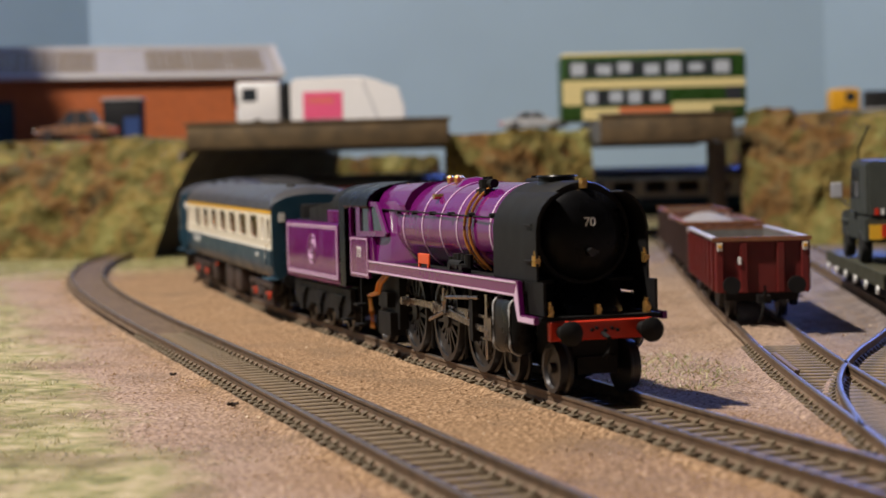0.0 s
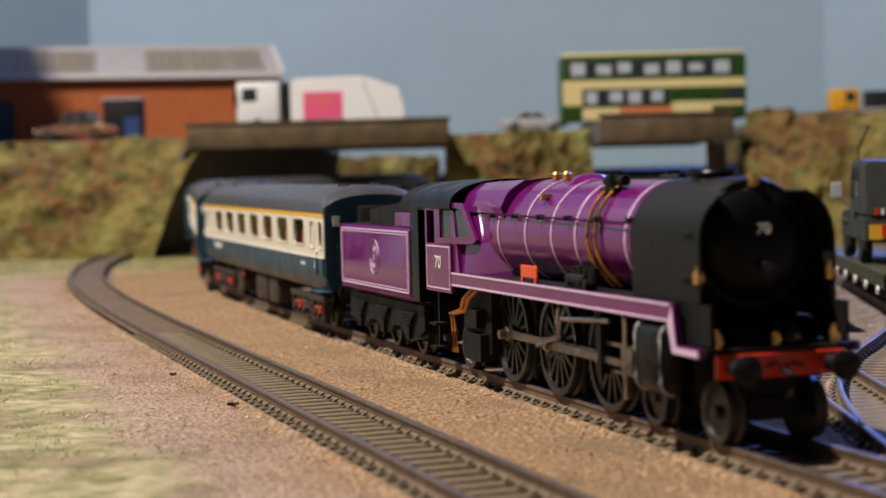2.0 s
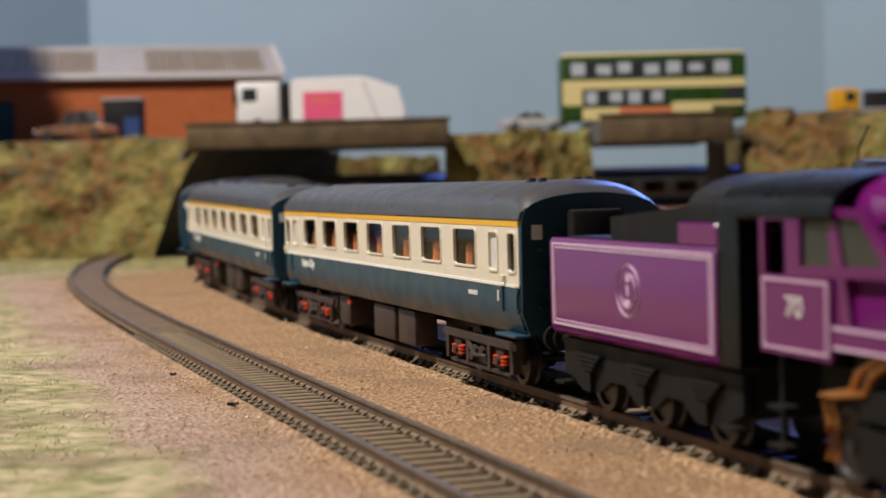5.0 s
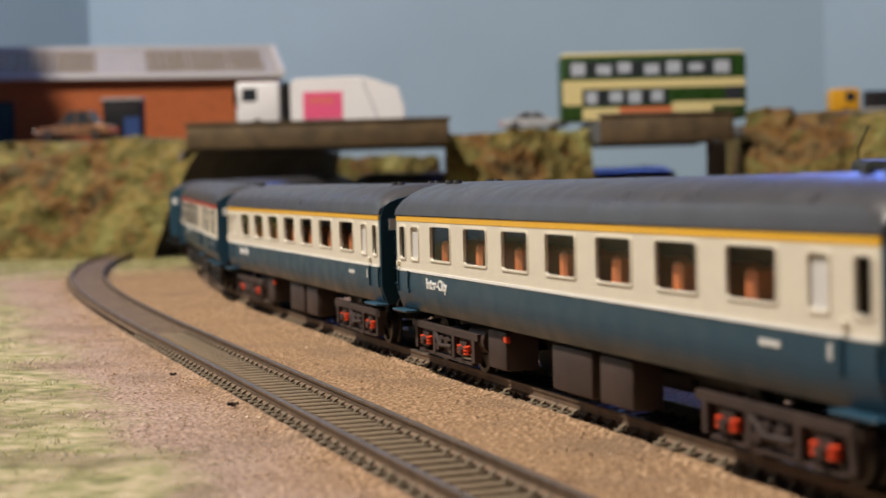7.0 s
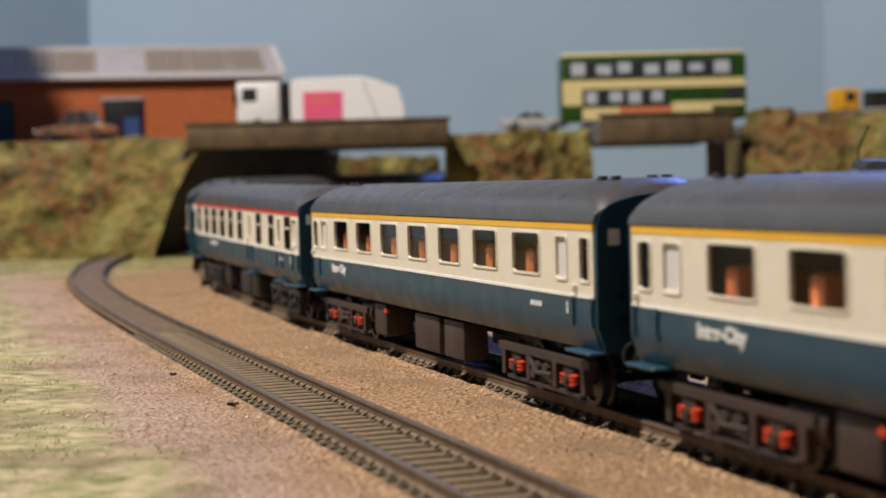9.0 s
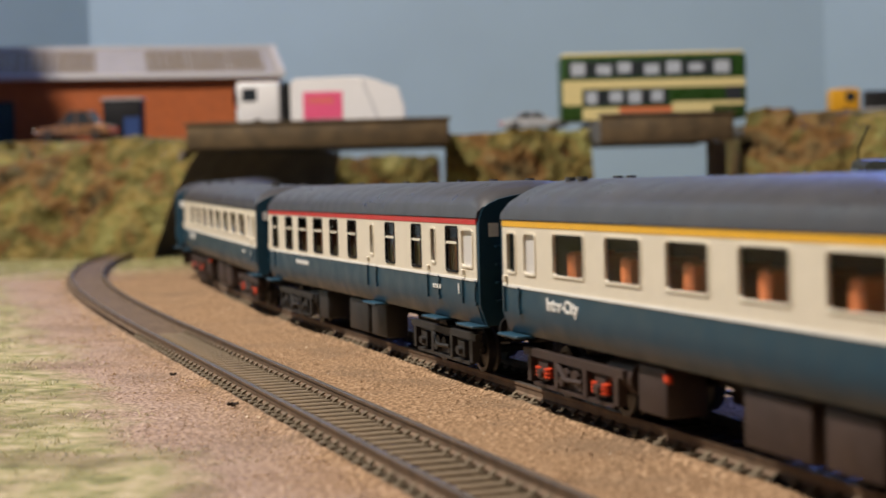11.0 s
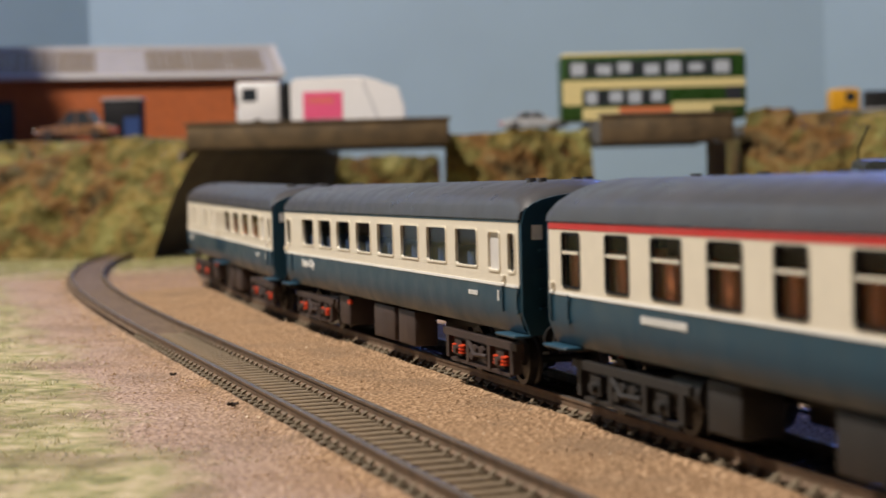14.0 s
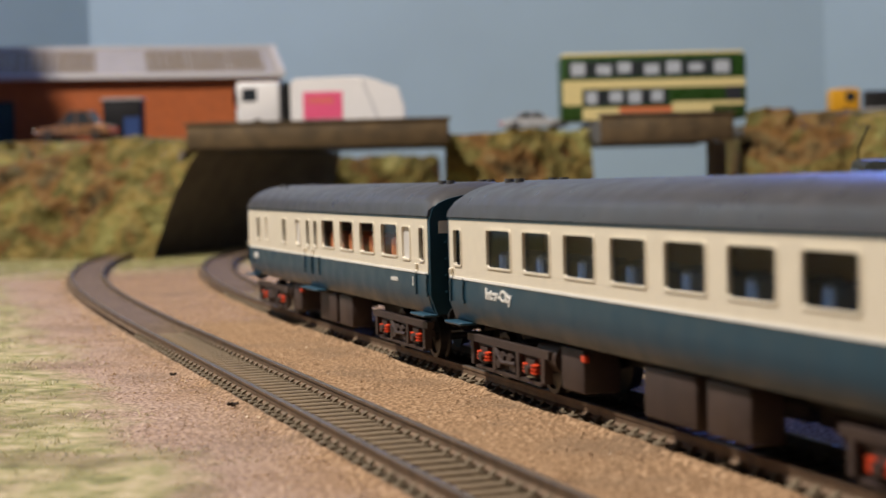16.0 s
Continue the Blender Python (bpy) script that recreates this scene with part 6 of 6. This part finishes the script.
def lorry():
    t = thing("refuse_lorry", "white refuse lorry with pink side panel on the bridge", "lorry", pose(-0.1015, 1.175, 0.0955, 0, 0, 180))
    # local x points to the cab
    cab = part("cab", rbox(0.0360, 0.0740, -0.0165, 0.0165, 0.0085, 0.0450, 0.0025, 3), TRUCK_WHITE, t, "white cab")
    for d in (-1, 1):
        y0, y1 = sorted((d * 0.0163, d * 0.0168))
        part("side_window", rbox(0.0560, 0.0690, y0, y1, 0.0280, 0.0395, 0.0003, 1), GLASS_DARK, cab, "dark cab window")
        part("mirror", rbox(0.0740, 0.0760, min(d * 0.0170, d * 0.0195), max(d * 0.0170, d * 0.0195), 0.0260, 0.0390, 0.0005, 1), SOOT, cab)
    part("windscreen", rbox(0.0736, 0.0746, -0.0145, 0.0145, 0.0250, 0.0400, 0.0004, 1), GLASS_DARK, cab, "dark windscreen")
    part("front_grille", rbox(0.0736, 0.0750, -0.0140, 0.0140, 0.0100, 0.0215, 0.0004, 1), SOOT, cab)
    bm = bmesh.new()
    prism(bm, [(0.0270, 0.0090), (0.0270, 0.0430), (0.0235, 0.0470), (-0.0330, 0.0478), (-0.0470, 0.0445), (-0.0580, 0.0400), (-0.0660, 0.0380), (-0.0720, 0.0180), (-0.0720, 0.0090)], -0.0175, 0.0175, "y")
    bmesh.ops.bevel(bm, geom=bm.edges[:], offset=0.0012, segments=2, affect="EDGES")
    body = part("hopper_body", bm, TRUCK_WHITE, t, "white hopper body")
    for d in (-1, 1):
        y0, y1 = sorted((d * 0.0174, d * 0.0179))
        part("side_panel", rbox(-0.0180, 0.0160, y0, y1, 0.0115, 0.0350, 0.0002, 1), PINK, body, "bright pink panel")
        y0, y1 = sorted((d * 0.0179, d * 0.0181))
        part("panel_bars", boxes(*[(-0.0100 + 0.0045 * k, -0.0070 + 0.0045 * k, y0, y1, 0.0255, 0.0295) for k in range(5)]), AD_ORANGE, body, "faint lettering bars")
        bm = bmesh.new()
        prism(bm, [(-0.0360, 0.0450), (-0.0345, 0.0450), (-0.0480, 0.0100), (-0.0495, 0.0100)], min(d * 0.0175, d * 0.0183), max(d * 0.0175, d * 0.0183), "y")
        part("tail_seam", bm, GREY_RIM, body)
    part("chassis", boxes((-0.0640, 0.0720, -0.0100, 0.0100, 0.0045, 0.0090)), SOOT, t, "dark chassis")
    part("gap_frame", rbox(0.0280, 0.0350, -0.0150, 0.0150, 0.0095, 0.0440, 0.0008, 1), SOOT, t, "dark lifting frame behind the cab")
    wheel_parts(t, [(x, d * 0.0150, 0.0065) for x in (-0.048, -0.030, 0.056) for d in (-1, 1)], 0.0065, 0.0022)
    upper(t, t.matrix_basis.translation)


def yellow_lorry():
    t = thing("yellow_lorry", "orange-yellow recovery lorry on the bank top", "lorry", pose(0.4010, 1.27, 0.1000, 0, 0, 180))
    cab = part("cab", rbox(0.0060, 0.0330, -0.0120, 0.0120, 0.0050, 0.0280, 0.0022, 3), CAB_YELLOW, t, "orange-yellow cab")
    for d in (-1, 1):
        y0, y1 = sorted((d * 0.0118, d * 0.0123))
        part("side_window", rbox(0.0110, 0.0200, y0, y1, 0.0160, 0.0250, 0.0003, 1), GLASS_DARK, cab, "dark cab window")
    part("beacon_bar", rbox(0.0100, 0.0240, -0.0080, 0.0080, 0.0281, 0.0300, 0.0004, 1), GREY_RIM, cab)
    part("load_bed", rbox(-0.0500, 0.0050, -0.0125, 0.0125, 0.0070, 0.0095, 0.0004, 1), GREY_RIM, t, "grey load bed")
    part("crane", rbox(-0.0300, 0.0000, -0.0060, 0.0060, 0.0096, 0.0260, 0.0020, 2), STEEL, t, "grey lifting gear")
    wheel_parts(t, [(x, d * 0.0110, 0.0050) for x in (-0.035, 0.020) for d in (-1, 1)], 0.0050, 0.0018)
    upper(t, t.matrix_basis.translation)


bus()
lorry()
yellow_lorry()
bank("bank_top", "low rough bank top behind the road", [(0.30, 1.235), (0.45, 1.235), (0.60, 1.235), (0.75, 1.235)], [(0.30, 1.45), (0.45, 1.45), (0.60, 1.45), (0.75, 1.45)], 0.1005, 0.01, 21.0)


def brick_building():
    t = thing("brick_workshop", "orange brick workshop with grey sheet roof and skylights", "building", Matrix.Translation((-0.158, 1.345, 0)) @ pose(0, 0, 0, 0, 0, 11.5) @ Matrix.Translation((0.158, -1.345, 0)))
    x0, x1, y0, y1 = -0.505, -0.158, 1.345, 1.52
    z0, z1, zr = 0.0935, 0.1600, 0.1940
    part("front_wall", boxes((x0, -0.4445, y0, y0 + 0.004, z0, z1), (-0.4175, x1, y0, y0 + 0.004, z0, z1), (-0.4445, -0.4175, y0, y0 + 0.004, 0.1385, z1)), BRICK, t, "orange brick front wall")
    part("back_wall", boxes((x0, x1, y1 - 0.004, y1, z0, z1)), BRICK, t)
    for a, b in ((x0, x0 + 0.004), (x1 - 0.004, x1)):
        bm = bmesh.new()
        prism(bm, [(y0 + 0.004, z0), (y1 - 0.004, z0), (y1 - 0.004, z1), ((y0 + y1) / 2, zr - 0.001), (y0 + 0.004, z1)], a, b, "x")
        part("gable_wall", bm, BRICK, t, "brick gable wall")
    part("door", rbox(-0.4443, -0.4177, y0 + 0.001, y0 + 0.003, z0, 0.1383, 0.0004, 1), DOOR_TEAL, t, "dark teal roller door")
    ym = (y0 + y1) / 2
    def slope(a, b, lo, hi, lift, thick, mat, name, parent, lab=""):
        """A sheet on the front slope, between two shares of its height."""
        def at(k, up):
            return (y0 - 0.006 + (ym - y0 + 0.006) * k, z1 + (zr - z1) * k + up)
        bm = bmesh.new()
        prism(bm, [at(lo, lift), at(hi, lift), at(hi, lift + thick), at(lo, lift + thick)], a, b, "x")
        return part(name, bm, mat, parent, lab)
    roof = slope(x0 - 0.003, x1 + 0.003, 0.0, 1.0, 0.0005, 0.0015, ROOF_PANEL, "roof", t, "grey sheet roof")
    bm = bmesh.new()
    prism(bm, [(ym, zr + 0.0005), (y1 + 0.006, z1 + 0.0005), (y1 + 0.006, z1 + 0.002), (ym, zr + 0.002)], x0 - 0.003, x1 + 0.003, "x")
    part("roof", bm, ROOF_PANEL, t, "grey sheet roof")
    for a, b in ((-0.500, -0.4680), (-0.4660, -0.4250), (-0.4230, -0.3800), (-0.3780, -0.3390), (-0.2890, -0.2480), (-0.2460, -0.2080), (-0.2060, -0.1720)):
        sk = slope(a, b, 0.14, 0.86, 0.0021, 0.0008, SKYLIGHT, "skylight", roof, "brownish skylight panel")
        for k in range(5):
            u = a + (b - a) * (k + 0.5) / 5
            slope(u - 0.0004, u + 0.0004, 0.14, 0.86, 0.0030, 0.0005, WHITE_TRIM, "glazing_bar", sk)
    part("fascia", rbox(x0 - 0.003, x1 + 0.003, y0 - 0.0085, y0 - 0.0060, z1 - 0.0020, z1 + 0.0030, 0.0006, 1), WHITE_TRIM, t, "white fascia and gutter")
    part("ridge", rbox(x0 - 0.003, x1 + 0.003, ym - 0.003, ym + 0.003, zr + 0.0012, zr + 0.0038, 0.0008, 1), WHITE_TRIM, t, "white ridge")
    slope(x1 - 0.0015, x1 + 0.0040, 0.0, 1.0, 0.0022, 0.0028, WHITE_TRIM, "verge", t, "white roof verge")
    upper(t, (-0.158, 1.345, 0.0935))


brick_building()
b_ = thing("waste_skip", "dark grey skip with a blue side beside the building", "skip", pose(-0.296, 1.27, 0.0940))
part("skip_body", rbox(-0.0200, 0.0160, -0.012, 0.012, 0.001, 0.0400, 0.0015), SOOT, b_, "dark grey box")
part("skip_door", rbox(0.0000, 0.0150, -0.0130, -0.0120, 0.0020, 0.0240, 0.0004, 1), SKIP_BLUE, b_, "blue lower door")
part("skip_lid", rbox(-0.0210, 0.0170, -0.0130, 0.0130, 0.0400, 0.0425, 0.0006, 1), ROOF_PANEL, b_, "grey lid")
upper(b_, b_.matrix_basis.translation)

# the board that closes the left end of the layout, and before it an unseen panel with a sloping top corner, added to
# shade the workshop's left end
bm = bmesh.new()
prism(bm, [(-0.465, 1.80), (-1.100, 1.004), (-1.110, 1.012), (-0.477, 1.80)], -0.02, 0.885, "z")
prism(bm, [(-0.456, -0.02), (-0.456, 0.512), (-0.617, 0.885), (-1.098, 0.885), (-1.098, -0.02)], 0.990, 1.002, "y")
tagged(upper(part("backdrop", bm, SKY_PAINT)), "pale blue painted side backboard with an added unseen shading panel", "backdrop", kind="structure")


# ---- loose scatter ----
def island_material(name, stops, rough=0.9):
    m, n, l, b = nodes_of(name)
    g = n.new("ShaderNodeNewGeometry")
    r = ramp(n, stops)
    l.new(g.outputs["Random Per Island"], r.inputs[0])
    l.new(r.outputs[0], b.inputs["Base Color"])
    b.inputs["Roughness"].default_value = rough
    b.inputs["Specular IOR Level"].default_value = 0.25
    return m


GRIT = island_material("sandy_grit", [(0.0, (0.16, 0.085, 0.042)), (0.2, (0.25, 0.155, 0.085)), (0.6, (0.37, 0.235, 0.138)), (0.95, (0.50, 0.34, 0.21)), (1.0, (0.85, 0.74, 0.58))])
GRASS = island_material("dry_green_fibres", [(0.0, (0.12, 0.14, 0.04)), (0.4, (0.29, 0.31, 0.11)), (0.75, (0.54, 0.49, 0.25)), (1.0, (0.80, 0.72, 0.52))])
RNG = np.random.default_rng(7)


def near_rail(x, y):
    out = 1.0
    for S, X_, Y_, T in (MAIN, OUTER):
        out = min(out, float(np.min(np.hypot(X_[::4] - x, Y_[::4] - y))))
    return out


def scatter_grit(name, label, count, area, keep, size):
    verts, faces = [], []
    for _ in range(count):
        x, y = RNG.uniform(area[0], area[1]), RNG.uniform(area[2], area[3])
        if not keep(x, y):
            continue
        s = size * RNG.lognormal(0, 0.35)
        z = ground_height(x, y) + s * 0.2
        p = RNG.normal(0, 1, (5, 3))
        p[:, :2] *= 0.55
        p = [(0.9, 0.1, -0.2), (-0.4, 0.8, -0.3), (-0.5, -0.8, -0.2), (0.1, 0.1, 0.45)] + p[:4] * 0.22
        i = len(verts)
        a = RNG.uniform(0, 6.28)
        c, d = math.cos(a), math.sin(a)
        verts += [(x + s * (q[0] * c - q[1] * d), y + s * (q[0] * d + q[1] * c), z + s * q[2]) for q in p]
        faces += [(i, i + 1, i + 3), (i + 1, i + 2, i + 3), (i + 2, i, i + 3), (i, i + 2, i + 1)]
    data = bpy.data.meshes.new(name)
    data.from_pydata(verts, [], faces)
    data.materials.append(GRIT)
    return tagged(new(name, data), label, "grit", kind="stuff")


def across(x, y):
    return 0.93 * x + 0.296 * y


scatter_grit("loose_grit", "loose tan sand grains between the tracks", 110000, (-0.20, 0.16, 0.19, 0.775), lambda x, y: across(x, y) > 0.045 + 0.02 * lump(x, y, 30) and near_rail(x, y) > 0.0125, 0.00020)
scatter_grit("ballast_crumbs", "coarse ballast crumbs lying along the rails", 17000, (-0.20, 0.16, 0.19, 0.775), lambda x, y: near_rail(x, y) < 0.020, 0.00040)


def scatter_grass(name, label, count, area, keep, tall):
    verts, faces = [], []
    for _ in range(count):
        x, y = RNG.uniform(area[0], area[1]), RNG.uniform(area[2], area[3])
        if not keep(x, y):
            continue
        z = ground_height(x, y) - 0.0002
        h, a, w = tall * RNG.uniform(0.4, 1.3), RNG.uniform(0, 6.28), RNG.uniform(0.00009, 0.0002)
        lx, ly = RNG.normal(0, 1.1, 2) * h
        c, d = math.cos(a) * w, math.sin(a) * w
        i = len(verts)
        verts += [(x - c, y - d, z), (x + c, y + d, z), (x + lx, y + ly, z + h)]
        faces.append((i, i + 1, i + 2))
    data = bpy.data.meshes.new(name)
    data.from_pydata(verts, [], faces)
    data.materials.append(GRASS)
    return tagged(new(name, data), label, "grass", kind="stuff")


scatter_grass("grass", "short dry green static grass fibres", 140000, (-0.34, 0.03, 0.19, 1.19), lambda x, y: across(x, y) + 0.035 * lump(x, y, 22, 4.0) + 0.012 * lump(x, y, 90) < 0.040 and RNG.random() < 0.55 + 0.8 * lump(x, y, 75, 9.0), 0.0010)
scatter_grass("grass", "small green weed patch beside the main track", 2200, (0.040, 0.085, 0.41, 0.525), lambda x, y: (x - 0.062) ** 2 / 0.0004 + (y - 0.469) ** 2 / 0.0019 < 1 + 0.5 * lump(x, y, 80), 0.0016)


scatter_grass("grass", "tufts of dry grass along the foot of the bank", 50000, (-0.50, -0.13, 0.92, 1.18), lambda x, y: y - 0.5 * x + 0.10 * lump(x, y, 22, 4.0) + 0.05 * RNG.random() > 1.17, 0.0024)


# odd crumbs lying by the outer track
def crumb(name, label, x, y, r, material, n):
    bm = bmesh.new()
    for _ in range(n):
        px, py, pz = (random.gauss(0, r * 0.6) for _ in range(3))
        bmesh.ops.create_icosphere(bm, subdivisions=1, radius=r * random.uniform(0.3, 0.6), matrix=Matrix.Translation((x + px, y + py, -0.0038 + abs(pz) * 0.6)))
    tagged(part(name, bm, material, smooth=0), label, "debris", kind="stuff")


DARK_CRUMB = surface("dark_brown_crumb", (0.035, 0.022, 0.014), 0.9, vary=0.3, scale=900)
GREEN_CRUMB = surface("bright_green_scrap", (0.04, 0.36, 0.12), 0.6, vary=0.1)
crumb("debris", "small dark clump of loose ballast", *on_line(OUTER, 0.112, 0.0150)[:2], 0.0011, DARK_CRUMB, 7)
crumb("debris", "small dark clump of loose ballast", *on_line(OUTER, 0.185, 0.0180)[:2], 0.0010, DARK_CRUMB, 6)
crumb("debris", "tiny bright green scrap between the rails", *on_line(OUTER, 0.0852, -0.0052)[:2], 0.0007, GREEN_CRUMB, 5)


# ---- the train's timing ----
KNOTS = [(-1.0, 0.3963), (0.0, 0.3597), (1.5, 0.3000), (3.5, 0.1914), (6.5, -0.0290), (7.0, -0.068), (8.0, -0.150), (9.0, -0.234), (11.5, -0.483), (12.5, -0.583), (14.5, -0.788), (16.0, -0.9388), (17.0, -1.0437)]


def train_at(t):
    """Where the front of the first coach stands on the main line."""
    i = max(j for j in range(1, len(KNOTS) - 2) if KNOTS[j][0] <= t or j == 1)
    (ta, a), (t0, p), (t1, q), (tb, b) = KNOTS[i - 1:i + 3]
    u, h = (t - t0) / (t1 - t0), t1 - t0
    m0, m1 = (q - a) / (t1 - ta) * h, (b - p) / (tb - t0) * h
    return (2 * u ** 3 - 3 * u ** 2 + 1) * p + (u ** 3 - 2 * u ** 2 + u) * m0 + (3 * u ** 2 - 2 * u ** 3) * q + (u ** 3 - u ** 2) * m1


def stand(mid, half, t):
    """Pose of a vehicle whose centre trails the first coach's front by mid, its pivots half before and behind it."""
    s = train_at(t) + mid
    fx, fy, _ = on_line(MAIN, s - half)
    rx, ry, _ = on_line(MAIN, s + half)
    climb = math.degrees(math.atan2(rise(fy) - rise(ry), 2 * half))
    return pose((fx + rx) / 2, (fy + ry) / 2, (rise(fy) + rise(ry)) / 2, 0, -climb, math.degrees(math.atan2(fy - ry, fx - rx)))


def motions():
    times = [k * 0.5 for k in range(33)]
    for ob, mid, half in VEHICLES:
        walk(ob, [(t, stand(mid * LONG, half * LONG, t)) for t in times])
    fine = [k * 0.1 for k in range(161)]
    for ob, place, radius in WHEELS:
        place = Vector((place.x * LONG, place.y, place.z))
        walk(ob, [(t, Matrix.Translation(place) @ pose(0, 0, 0, 0, math.degrees((0.3597 - train_at(t)) / radius), 0)) for t in fine])
    for ob, place, throw, radius, kind in RODS:
        rows = []
        for t in fine:
            a = (0.3597 - train_at(t)) / radius + ROD_PHASE
            lean = math.asin(-throw * math.cos(a) / 0.0445)
            if kind == "crosshead":
                rows.append((t, pose(throw * math.sin(a) + 0.0445 * (math.cos(lean) - 1), 0, 0)))
            else:
                rows.append((t, pose(place[0] * LONG + throw * math.sin(a), place[1], place[2] + throw * math.cos(a), 0, -math.degrees(lean) if kind == "connecting" else 0)))
        walk(ob, rows)


motions()
